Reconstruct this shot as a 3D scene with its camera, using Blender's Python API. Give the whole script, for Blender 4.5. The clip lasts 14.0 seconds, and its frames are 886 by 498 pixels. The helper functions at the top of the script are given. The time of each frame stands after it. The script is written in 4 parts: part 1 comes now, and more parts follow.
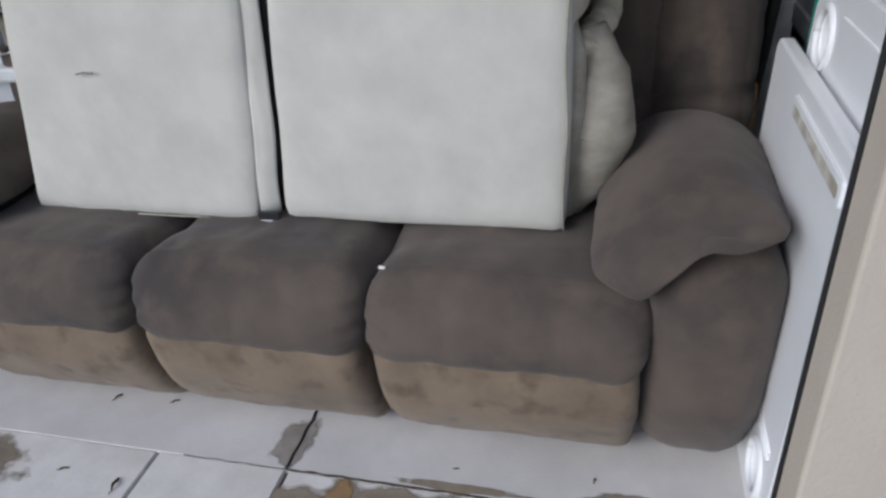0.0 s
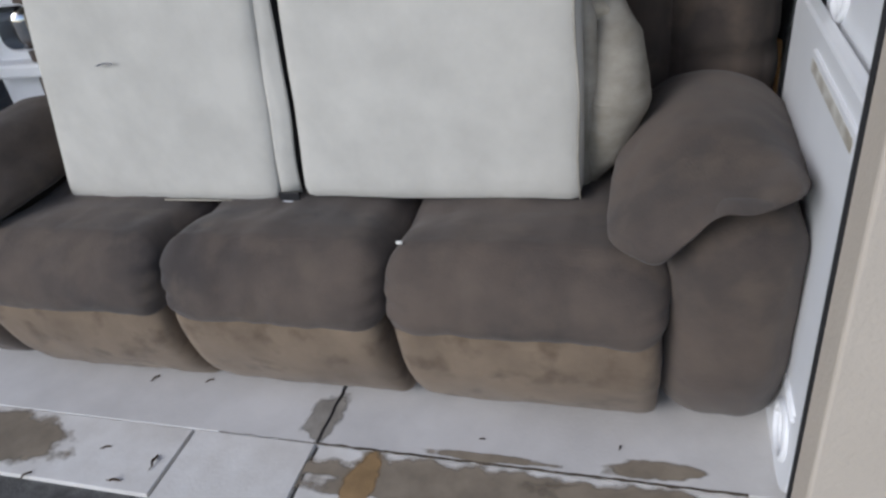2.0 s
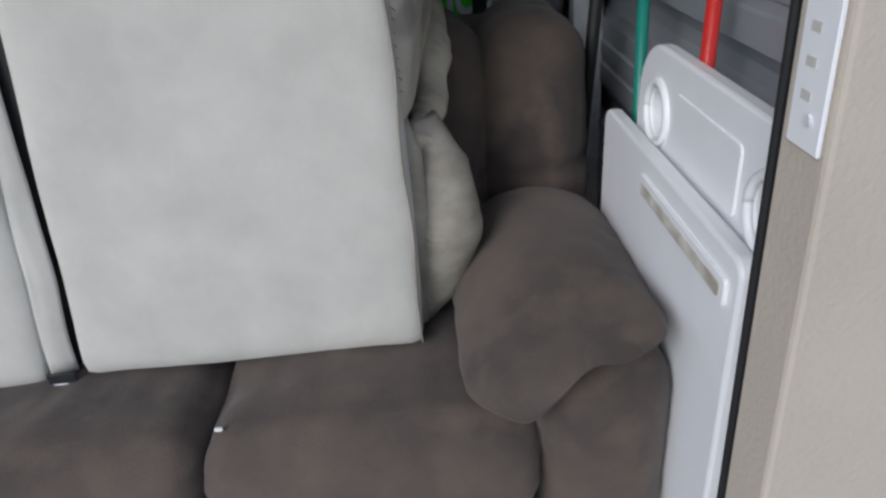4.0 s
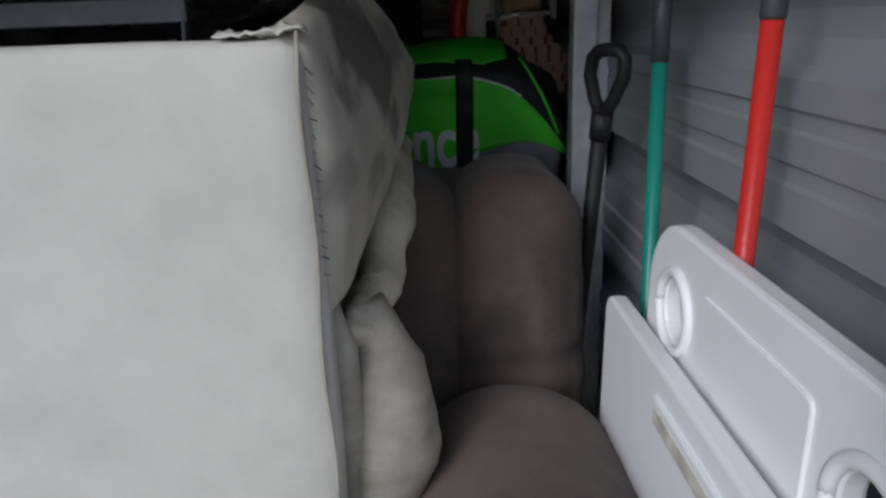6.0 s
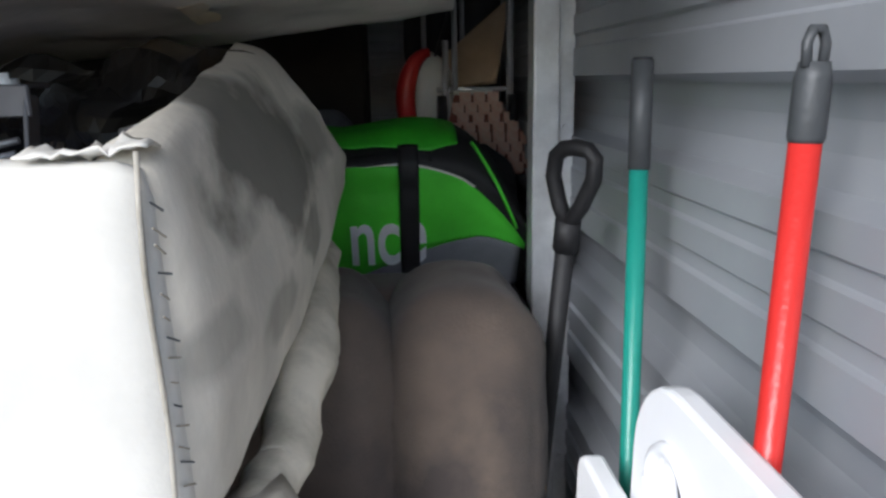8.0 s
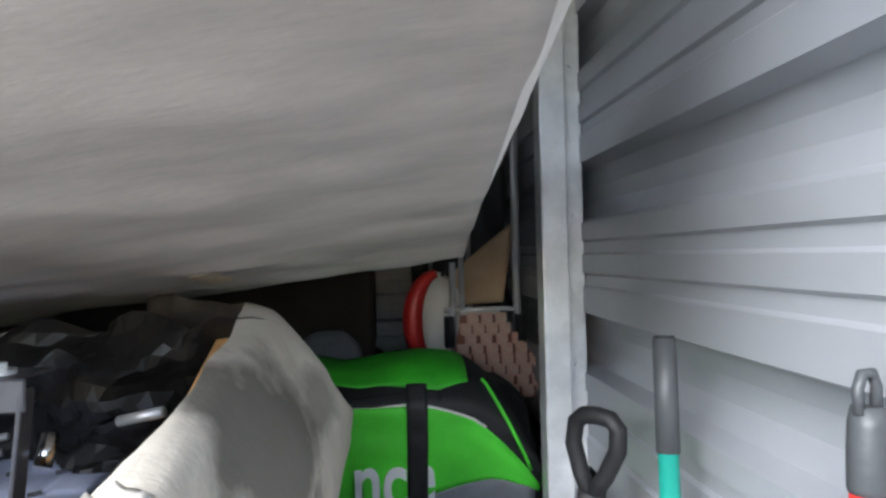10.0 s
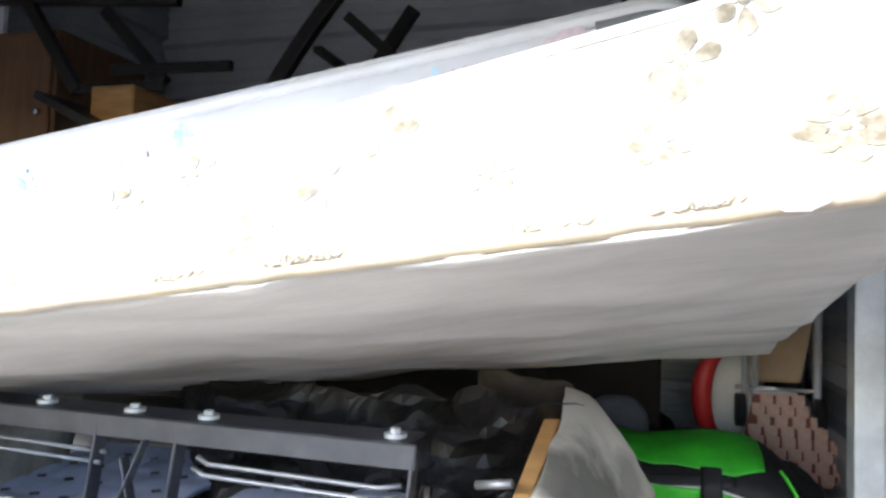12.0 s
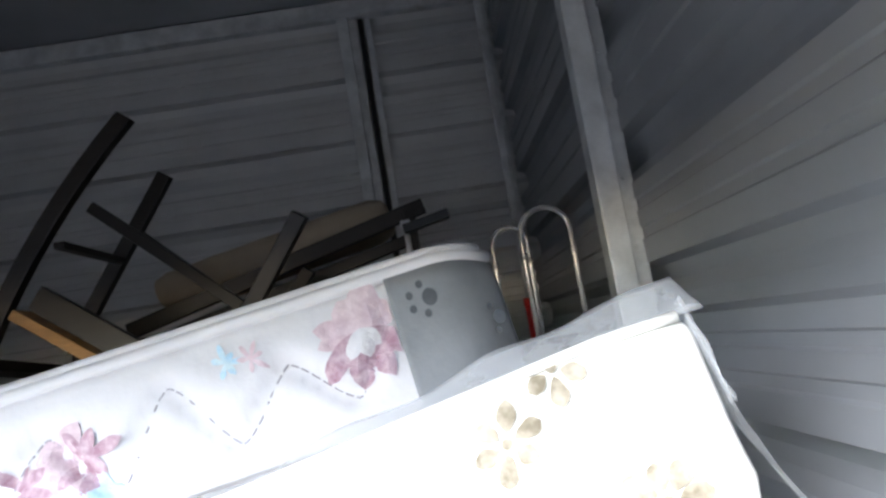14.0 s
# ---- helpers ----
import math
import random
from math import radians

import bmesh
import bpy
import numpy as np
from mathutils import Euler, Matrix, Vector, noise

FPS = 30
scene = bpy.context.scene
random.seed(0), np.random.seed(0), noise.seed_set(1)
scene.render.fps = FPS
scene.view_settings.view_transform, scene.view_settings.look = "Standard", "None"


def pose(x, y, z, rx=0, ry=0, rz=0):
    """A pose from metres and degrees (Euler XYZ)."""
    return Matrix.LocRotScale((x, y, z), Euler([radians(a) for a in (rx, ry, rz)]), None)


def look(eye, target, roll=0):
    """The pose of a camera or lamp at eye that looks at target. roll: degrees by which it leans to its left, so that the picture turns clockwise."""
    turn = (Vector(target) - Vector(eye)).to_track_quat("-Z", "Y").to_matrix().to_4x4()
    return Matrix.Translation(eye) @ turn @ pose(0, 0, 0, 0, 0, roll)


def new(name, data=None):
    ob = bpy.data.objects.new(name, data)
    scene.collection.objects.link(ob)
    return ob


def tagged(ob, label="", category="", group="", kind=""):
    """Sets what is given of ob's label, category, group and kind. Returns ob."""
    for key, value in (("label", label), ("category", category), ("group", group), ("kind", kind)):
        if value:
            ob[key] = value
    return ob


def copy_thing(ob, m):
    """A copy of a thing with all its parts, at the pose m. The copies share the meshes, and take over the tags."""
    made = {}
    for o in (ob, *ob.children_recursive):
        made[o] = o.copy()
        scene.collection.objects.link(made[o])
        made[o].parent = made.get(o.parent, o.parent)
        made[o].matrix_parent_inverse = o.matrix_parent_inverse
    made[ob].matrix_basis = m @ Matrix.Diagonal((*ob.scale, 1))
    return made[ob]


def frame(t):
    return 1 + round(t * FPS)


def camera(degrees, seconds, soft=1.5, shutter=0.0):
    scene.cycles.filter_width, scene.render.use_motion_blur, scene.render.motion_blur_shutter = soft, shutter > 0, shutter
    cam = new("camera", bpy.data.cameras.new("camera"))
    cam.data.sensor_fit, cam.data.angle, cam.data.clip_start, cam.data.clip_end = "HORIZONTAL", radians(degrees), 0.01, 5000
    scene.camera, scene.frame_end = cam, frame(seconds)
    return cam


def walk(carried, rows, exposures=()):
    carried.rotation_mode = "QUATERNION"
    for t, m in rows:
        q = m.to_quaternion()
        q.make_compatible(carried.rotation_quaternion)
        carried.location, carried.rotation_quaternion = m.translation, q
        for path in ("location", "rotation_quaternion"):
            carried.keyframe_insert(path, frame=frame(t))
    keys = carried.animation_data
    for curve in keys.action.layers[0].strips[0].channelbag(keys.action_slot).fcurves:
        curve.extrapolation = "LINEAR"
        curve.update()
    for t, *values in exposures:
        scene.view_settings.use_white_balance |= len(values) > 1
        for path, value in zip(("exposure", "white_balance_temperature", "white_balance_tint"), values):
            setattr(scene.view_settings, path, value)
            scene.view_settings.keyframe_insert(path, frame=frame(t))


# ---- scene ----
cam = camera(64.1, 14.0, 2.6)
PATH = [
    (0, (0.369, 0.085, 1.273), (-0.097, 1.738, 0.248), -4.7),
    (0.5, (0.414, 0.089, 1.266), (-0.118, 1.695, 0.2), -6.7),
    (1, (0.426, 0.079, 1.267), (-0.142, 1.696, 0.237), -9.3),
    (1.5, (0.43, 0.091, 1.264), (-0.179, 1.674, 0.204), -10.3),
    (2, (0.416, 0.086, 1.265), (-0.153, 1.678, 0.197), -8.9),
    (2.5, (0.421, 0.101, 1.273), (-0.084, 1.723, 0.218), -7.0),
    (3, (0.403, 0.137, 1.275), (0.089, 1.837, 0.271), -3.6),
    (3.5, (0.321, 0.271, 1.271), (0.233, 2.015, 0.297), -3.7),
    (3.7, (0.302, 0.29, 1.314), (0.312, 2.041, 0.348), -5.7),
    (5.8, (0.393, 0.611, 1.26), (0.362, 2.481, 0.552), -1.7),
    (6, (0.4, 0.655, 1.275), (0.432, 2.559, 0.661), -2.2),
    (6.5, (0.413, 0.744, 1.313), (0.509, 2.656, 0.735), -4.8),
    (7, (0.455, 0.831, 1.316), (0.617, 2.762, 0.823), -1.3),
    (7.2, (0.461, 0.86, 1.307), (0.625, 2.786, 0.793), -1.4),
    (9.3, (0.428, 0.964, 1.387), (0.552, 2.952, 1.206), -0.9),
    (9.5, (0.44, 0.979, 1.402), (0.624, 2.967, 1.29), -1.5),
    (10, (0.441, 0.97, 1.441), (0.601, 2.963, 1.459), -1.4),
    (10.3, (0.397, 0.916, 1.473), (0.451, 2.914, 1.516), -0.9),
    (10.5, (0.413, 0.925, 1.478), (0.364, 2.924, 1.542), -0.8),
    (11, (0.401, 0.88, 1.479), (0.076, 2.854, 1.451), 0.2),
    (11.5, (0.384, 0.85, 1.511), (-0.033, 2.805, 1.575), 3.6),
    (12, (0.37, 0.8, 1.547), (-0.198, 2.715, 1.646), 1.9),
    (12.2, (0.362, 0.773, 1.564), (-0.185, 2.691, 1.705), 2.0),
    (12.5, (0.367, 0.78, 1.627), (-0.01, 2.718, 1.949), 5.3),
    (13, (0.385, 0.764, 1.726), (0.18, 2.713, 2.122), 0.7),
    (13.2, (0.381, 0.772, 1.757), (0.311, 2.732, 2.174), -3.1),
    (13.5, (0.374, 0.785, 1.799), (0.391, 2.759, 2.122), -6.9),
    (14, (0.347, 0.818, 1.837), (0.405, 2.802, 2.083), -9.4),
]
LIGHT = [(0, -0.08), (3.7, -0.1), (5.8, -0.2), (6.5, 0.02), (7.2, 0.5), (9.3, 2.0), (10.0, 2.2), (11.0, 2.2), (11.5, 2.42), (12.5, 2.6), (13, 2.4), (13.5, 2.45), (14, 2.42)]
walk(cam, [(t, look(eye, target, roll)) for t, eye, target, roll in PATH], [(t, stops, 6330, 11) for t, stops in LIGHT])

# ---- world ----
world = bpy.data.worlds.new("sky")
scene.world = world
world.use_nodes = True
wn = world.node_tree.nodes
sky = wn.new("ShaderNodeTexSky")
sky.sky_type = "NISHITA"
sky.sun_disc = False
sky.sun_elevation = radians(45)
sky.sun_rotation = radians(202)
wn["Background"].inputs[1].default_value = 0.15
world.node_tree.links.new(sky.outputs[0], wn["Background"].inputs[0])
sun = new("sun", bpy.data.lights.new("sun", "SUN"))
sun.data.energy = 1.9
sun.data.angle = radians(28)
sun.data.color = (1, 0.995, 0.985)
sun.matrix_world = look((-5.4, -5.4, 4.9), (0, 2, 0.5))


# ---- materials ----
def mat(name, color, rough=0.8, metal=0.0, var=0.25, scale=6.0, color2=None, bump=0.2, fine=120.0, stretch=(1, 1, 1)):
    m = bpy.data.materials.new(name)
    m.use_nodes = True
    nt = m.node_tree
    b = nt.nodes["Principled BSDF"]
    b.inputs["Roughness"].default_value = rough
    b.inputs["Metallic"].default_value = metal
    tc = nt.nodes.new("ShaderNodeTexCoord")
    mp = nt.nodes.new("ShaderNodeMapping")
    mp.inputs["Scale"].default_value = stretch
    nt.links.new(tc.outputs["Object"], mp.inputs[0])
    n1 = nt.nodes.new("ShaderNodeTexNoise")
    n1.inputs["Scale"].default_value = scale
    n1.inputs["Detail"].default_value = 6
    n1.inputs["Roughness"].default_value = 0.6
    nt.links.new(mp.outputs[0], n1.inputs["Vector"])
    ramp = nt.nodes.new("ShaderNodeValToRGB")
    c2 = color2 or tuple(c * (1 - var) for c in color)
    ramp.color_ramp.elements[0].position = 0.35
    ramp.color_ramp.elements[1].position = 0.65
    ramp.color_ramp.elements[0].color = (*c2, 1)
    ramp.color_ramp.elements[1].color = (*color, 1)
    nt.links.new(n1.outputs[0], ramp.inputs[0])
    nt.links.new(ramp.outputs[0], b.inputs["Base Color"])
    n2 = nt.nodes.new("ShaderNodeTexNoise")
    n2.inputs["Scale"].default_value = fine
    n2.inputs["Detail"].default_value = 4
    nt.links.new(mp.outputs[0], n2.inputs["Vector"])
    bp = nt.nodes.new("ShaderNodeBump")
    bp.inputs["Strength"].default_value = bump
    bp.inputs["Distance"].default_value = 0.004
    nt.links.new(n2.outputs[0], bp.inputs["Height"])
    nt.links.new(bp.outputs[0], b.inputs["Normal"])
    return m


def nap(name, light, dark, soil, big=2.6):
    """Brushed microfibre: broad lighter and darker swathes, mid-size smudges, fine pile and a soft sheen."""
    m = mat(name, light, 0.95, color2=dark, scale=big, bump=0.35, fine=220)
    nt = m.node_tree
    b = nt.nodes["Principled BSDF"]
    ramp = next(n for n in nt.nodes if n.bl_idname == "ShaderNodeValToRGB")
    coord = next(n for n in nt.nodes if n.bl_idname == "ShaderNodeMapping")
    n3 = nt.nodes.new("ShaderNodeTexNoise")
    n3.inputs["Scale"].default_value = big * 3.7
    n3.inputs["Detail"].default_value = 5
    nt.links.new(coord.outputs[0], n3.inputs["Vector"])
    r3 = nt.nodes.new("ShaderNodeValToRGB")
    r3.color_ramp.elements[0].position = 0.52
    r3.color_ramp.elements[1].position = 0.72
    r3.color_ramp.elements[0].color = (0, 0, 0, 1)
    r3.color_ramp.elements[1].color = (0.65, 0.65, 0.65, 1)
    nt.links.new(n3.outputs[0], r3.inputs[0])
    mix = nt.nodes.new("ShaderNodeMix")
    mix.data_type = "RGBA"
    nt.links.new(r3.outputs[0], mix.inputs[0])
    nt.links.new(ramp.outputs[0], mix.inputs[6])
    mix.inputs[7].default_value = (*soil, 1)
    nt.links.new(mix.outputs[2], b.inputs["Base Color"])
    b.inputs["Sheen Weight"].default_value = 0.12
    b.inputs["Sheen Roughness"].default_value = 0.5
    return m


BROWN = nap("brown microfibre", (0.116, 0.088, 0.070), (0.053, 0.043, 0.039), (0.126, 0.097, 0.075), 3.2)
TAN = nap("worn tan microfibre", (0.240, 0.178, 0.122), (0.155, 0.113, 0.078), (0.070, 0.044, 0.026), 4.2)
BEIGE = mat("off white suede", (0.60, 0.58, 0.53), 0.9, var=0.14, scale=7, bump=0.15)
CONCRETE = mat("concrete", (0.68, 0.66, 0.64), 0.85, var=0.2, scale=3, bump=0.13)
STEEL = mat("galvanised steel", (0.86, 0.88, 0.90), 0.38, 0.25, var=0.25, scale=12, bump=0.05)
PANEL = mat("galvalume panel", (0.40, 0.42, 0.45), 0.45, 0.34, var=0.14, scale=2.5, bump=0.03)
# Same sheet as PANEL; its paler colour stands in for light missing at the back.
LITPANEL = mat("galvalume panel with light painted in", (0.76, 0.76, 0.765), 0.5, 0.12, var=0.12, scale=2.5, bump=0.03)
WHITEP = mat("white plastic", (0.88, 0.89, 0.91), 0.4, var=0.05, scale=5, bump=0.05)
STUCCO = mat("tan stucco", (0.56, 0.49, 0.41), 0.9, var=0.08, scale=5, bump=0.4)
GREEN = mat("green bag nylon", (0.09, 0.72, 0.045), 0.6, var=0.2, scale=8)
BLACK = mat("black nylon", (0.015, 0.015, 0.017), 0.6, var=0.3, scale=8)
TEAL = mat("teal paint", (0.012, 0.23, 0.18), 0.35, var=0.1)
RED = mat("red paint", (0.62, 0.03, 0.025), 0.35, var=0.1)
GRIP = mat("dark grey rubber grip", (0.06, 0.065, 0.07), 0.5, var=0.2)
TICK = mat("white mattress ticking", (0.8, 0.79, 0.74), 0.8, var=0.06, scale=6)
UNDER = mat("grey dust cover", (0.57, 0.53, 0.48), 0.8, color2=(0.36, 0.34, 0.31), scale=2.6, stretch=(0.9, 2.6, 1), bump=0.25, fine=60)

ASPHALT = mat("asphalt", (0.12, 0.117, 0.112), 0.9, var=0.5, scale=30, bump=0.8, fine=160)
APRON = mat("apron concrete", (0.80, 0.78, 0.75), 0.8, scale=5, color2=(0.64, 0.61, 0.57), bump=0.16)
WET = mat("damp concrete", (0.33, 0.275, 0.21), 0.5, var=0.3, scale=12, bump=0.15)
RUST = mat("rust stained concrete", (0.42, 0.27, 0.13), 0.7, var=0.35, scale=14, bump=0.2)
DUST = mat("dirty concrete", (0.36, 0.33, 0.29), 0.9, var=0.3, scale=20, bump=0.3)
DEADLEAF = mat("dead leaf", (0.09, 0.045, 0.02), 0.8, var=0.4, scale=60)
SOILED = mat("soiled off white suede", (0.60, 0.55, 0.45), 0.9, scale=4.4, color2=(0.21, 0.195, 0.15), bump=0.2, stretch=(1, 1.5, 0.75))
RAWWOOD = mat("bare pine", (0.55, 0.30, 0.11), 0.6, var=0.3, scale=9, stretch=(1, 1, 6), bump=0.15)
PLASTIC = mat("black plastic sheet", (0.013, 0.011, 0.0105), 0.5, var=0.4, scale=6, bump=0.3, fine=40)
IRON = mat("grey painted steel", (0.125, 0.125, 0.14), 0.45, 0.3, var=0.3, scale=15, bump=0.08)
DULL = mat("dull steel rod", (0.36, 0.36, 0.37), 0.45, 0.6, var=0.2, scale=20, bump=0.03)
CHROME = mat("chrome", (0.78, 0.78, 0.79), 0.12, 1.0, var=0.08, scale=20, bump=0.02)
BLUEPAD = mat("pale blue fabric", (0.62, 0.68, 0.88), 0.85, var=0.12, scale=12, bump=0.15)
GOLDTRIM = mat("yellowed trim", (0.62, 0.50, 0.32), 0.85, scale=9, color2=(0.42, 0.36, 0.29), bump=0.3)
GOLDPRINT = mat("gold print", (0.16, 0.135, 0.092), 0.8, scale=45, color2=(0.40, 0.36, 0.285), bump=0.1)
QUILT = mat("quilted ticking", (0.68, 0.67, 0.70), 0.7, var=0.07, scale=9, bump=0.15)
GREYFAB = mat("grey fabric", (0.25, 0.26, 0.28), 0.85, var=0.15, scale=14, bump=0.2)
PAW = mat("dark grey print", (0.10, 0.11, 0.125), 0.85, var=0.2, scale=30)
PINK = mat("pink print", (0.56, 0.42, 0.48), 0.8, scale=60, color2=(0.70, 0.58, 0.62))
PLUM = mat("plum print", (0.34, 0.19, 0.25), 0.8, scale=60, color2=(0.58, 0.45, 0.51))
SKYBLUE = mat("blue print", (0.40, 0.62, 0.78), 0.8, scale=60, color2=(0.62, 0.74, 0.80))
SILVERINK = mat("silver ink", (0.82, 0.83, 0.84), 0.45, 0.0, var=0.1, scale=30)
CARD = mat("cardboard", (0.54, 0.39, 0.25), 0.85, var=0.15, scale=12)
# Near black, so the added boxes read as the shade behind the mattresses.
SHADECARD = mat("shade-dark cardboard", (0.035, 0.028, 0.022), 0.9, var=0.3, scale=8)
PINKTILE = mat("pink roof tile", (0.80, 0.47, 0.35), 0.7, scale=50, color2=(0.90, 0.74, 0.64))
TILEBED = mat("red brown tile bed", (0.34, 0.13, 0.09), 0.8, var=0.3, scale=20)
BRIGHTCHROME = mat("bright chrome tube", (0.88, 0.88, 0.89), 0.22, 0.55, var=0.05, scale=20, bump=0.01)
DARKWOOD = mat("dark stained wood", (0.018, 0.014, 0.0125), 0.38, var=0.4, scale=10, stretch=(1, 1, 5), bump=0.1)
BROWNWOOD = mat("brown wood veneer", (0.16, 0.085, 0.04), 0.5, var=0.3, scale=6, stretch=(6, 6, 1), bump=0.1)
TANPAD = mat("tan upholstery", (0.46, 0.38, 0.28), 0.9, var=0.15, scale=8)
FILM = mat("translucent plastic film", (0.62, 0.64, 0.66), 0.3, var=0.1, scale=12, bump=0.3, fine=30)
for blot in (WET, RUST, DUST):
    nt = blot.node_tree
    n1 = next(n for n in nt.nodes if n.bl_idname == "ShaderNodeTexNoise")
    fade = nt.nodes.new("ShaderNodeMapRange")
    fade.inputs[1].default_value, fade.inputs[2].default_value = 0.30, 0.52
    fade.inputs[3].default_value, fade.inputs[4].default_value = 0.25, 0.95
    nt.links.new(n1.outputs[0], fade.inputs[0])
    nt.links.new(fade.outputs[0], nt.nodes["Principled BSDF"].inputs["Alpha"])
fb = FILM.node_tree.nodes["Principled BSDF"]
fb.inputs["Alpha"].default_value = 0.34
LINING = mat("brown dusty cloth", (0.085, 0.066, 0.048), 0.9, scale=9, color2=(0.042, 0.033, 0.025), bump=0.25)
JOINTDIRT = mat("brown joint dirt", (0.11, 0.085, 0.06), 0.9, var=0.5, scale=40, bump=0.4)
SLOTGRIME = mat("yellowed grimy plastic", (0.78, 0.76, 0.70), 0.4, scale=16, color2=(0.36, 0.32, 0.25), bump=0.1, stretch=(1, 1, 1))
FRAYED = mat("dirty thread", (0.34, 0.30, 0.24), 0.9, var=0.4, scale=40)
sr = next(n for n in SOILED.node_tree.nodes if n.bl_idname == "ShaderNodeValToRGB").color_ramp
sr.elements[0].position, sr.elements[1].position = 0.38, 0.60
DINGY = mat("dingy off white suede", (0.42, 0.39, 0.335), 0.9, scale=6, color2=(0.23, 0.21, 0.17), bump=0.25, stretch=(1, 1, 1.6))


def blotched(name, light, dark, blots):
    """Soiled cloth: streaky grime and broad ragged dark patches, each a centre, a radius and a strength."""
    m = mat(name, light, 0.9, scale=7, color2=tuple(c * 0.72 for c in light), bump=0.2, stretch=(1, 1.6, 0.7))
    nt = m.node_tree
    b = nt.nodes["Principled BSDF"]
    last = next(n for n in nt.nodes if n.bl_idname == "ShaderNodeValToRGB").outputs[0]
    tc = next(n for n in nt.nodes if n.bl_idname == "ShaderNodeTexCoord")
    wob = nt.nodes.new("ShaderNodeTexNoise")
    wob.inputs["Scale"].default_value = 11
    wob.inputs["Detail"].default_value = 5
    nt.links.new(tc.outputs["Object"], wob.inputs["Vector"])
    for (cx, cy, cz), rad, power in blots:
        mp = nt.nodes.new("ShaderNodeMapping")
        mp.inputs["Location"].default_value = (0, -cy / rad * 0.5, -cz / rad * 0.85)
        mp.inputs["Scale"].default_value = (0, 0.5 / rad, 0.85 / rad)
        nt.links.new(tc.outputs["Object"], mp.inputs[0])
        ln = nt.nodes.new("ShaderNodeVectorMath")
        ln.operation = "LENGTH"
        nt.links.new(mp.outputs[0], ln.inputs[0])
        ad = nt.nodes.new("ShaderNodeMath")
        ad.operation = "MULTIPLY_ADD"
        ad.inputs[1].default_value = 1.8
        nt.links.new(wob.outputs[0], ad.inputs[0])
        nt.links.new(ln.outputs["Value"], ad.inputs[2])
        rng = nt.nodes.new("ShaderNodeMapRange")
        rng.inputs["From Min"].default_value, rng.inputs["From Max"].default_value = 1.58, 2.02
        rng.inputs["To Min"].default_value, rng.inputs["To Max"].default_value = power, 0.0
        nt.links.new(ad.outputs[0], rng.inputs["Value"])
        mix = nt.nodes.new("ShaderNodeMix")
        mix.data_type = "RGBA"
        nt.links.new(rng.outputs[0], mix.inputs[0])
        nt.links.new(last, mix.inputs[6])
        mix.inputs[7].default_value = (*dark, 1)
        last = mix.outputs[2]
    nt.links.new(last, b.inputs["Base Color"])
    return m


ARMSIDE = blotched("stained off white suede", (0.62, 0.575, 0.49), (0.10, 0.095, 0.077), (((0, 1.76, 1.24), 0.092, 0.85), ((0, 1.54, 1.09), 0.03, 0.35), ((0, 1.86, 1.13), 0.035, 0.55), ((0, 1.70, 1.07), 0.03, 0.4), ((0, 1.98, 1.24), 0.04, 0.6)))
QUILTLINE = mat("quilting thread", (0.36, 0.34, 0.38), 0.8, var=0.2, scale=30)
FLAPGREEN = mat("dark green nylon", (0.055, 0.60, 0.03), 0.55, var=0.3, scale=10)


# ---- builders ----
def part(name, bm, material, parent=None, label="", smooth=False):
    me = bpy.data.meshes.new(name)
    bm.to_mesh(me)
    bm.free()
    if smooth:
        me.polygons.foreach_set("use_smooth", [True] * len(me.polygons))
    me.materials.append(material)
    ob = new(name, me)
    if parent:
        ob.parent = parent
    return tagged(ob, label)


def thing(name, at=(0, 0, 0), rz=0.0, **tags):
    ob = new(name)
    ob.matrix_world = pose(*at, 0, 0, rz)
    return tagged(ob, **tags)


def box(x0, y0, z0, x1, y1, z1, bevel=0.004, seg=1, bm=None):
    own = bmesh.new()
    bmesh.ops.create_cube(own, size=1)
    for v in own.verts:
        v.co = Vector(((x0 + x1) / 2 + v.co.x * (x1 - x0), (y0 + y1) / 2 + v.co.y * (y1 - y0), (z0 + z1) / 2 + v.co.z * (z1 - z0)))
    if bevel:
        bmesh.ops.bevel(own, geom=own.edges[:], offset=bevel, segments=seg, affect="EDGES", profile=0.5)
    return join(bm, own)


def join(bm, own):
    if bm is None:
        return own
    me = bpy.data.meshes.new("tmp")
    own.to_mesh(me)
    own.free()
    bm.from_mesh(me)
    bpy.data.meshes.remove(me)
    return bm


def puff(x0, y0, z0, x1, y1, z1, r=0.08, n=14, bulge=0.0, wob=0.006, freq=7.0, bm=None, shape=None):
    """A stuffed block: a dense rounded box with swollen faces and an uneven skin."""
    own = bmesh.new()
    bmesh.ops.create_cube(own, size=2)
    bmesh.ops.subdivide_edges(own, edges=own.edges[:], cuts=n, use_grid_fill=True)
    c = Vector(((x0 + x1) / 2, (y0 + y1) / 2, (z0 + z1) / 2))
    h = Vector(((x1 - x0) / 2, (y1 - y0) / 2, (z1 - z0) / 2))
    r = min(r, min(h) * 0.98)
    for v in own.verts:
        u = v.co.copy()
        p = Vector([u[i] * h[i] for i in range(3)])
        inner = Vector([max(-(h[i] - r), min(h[i] - r, p[i])) for i in range(3)])
        d = p - inner
        if d.length > 1e-9:
            d = d.normalized() * r
        p = inner + d
        for i in range(3):
            j, k = (i + 1) % 3, (i + 2) % 3
            p[i] += bulge * u[i] * (1 - u[j] ** 2) * (1 - u[k] ** 2)
        q = c + p
        q += wob * noise.noise_vector(q * freq) + 0.4 * wob * noise.noise_vector(q * freq * 3)
        v.co = q
        if shape:
            v.co = shape(v.co)
    return join(bm, own)


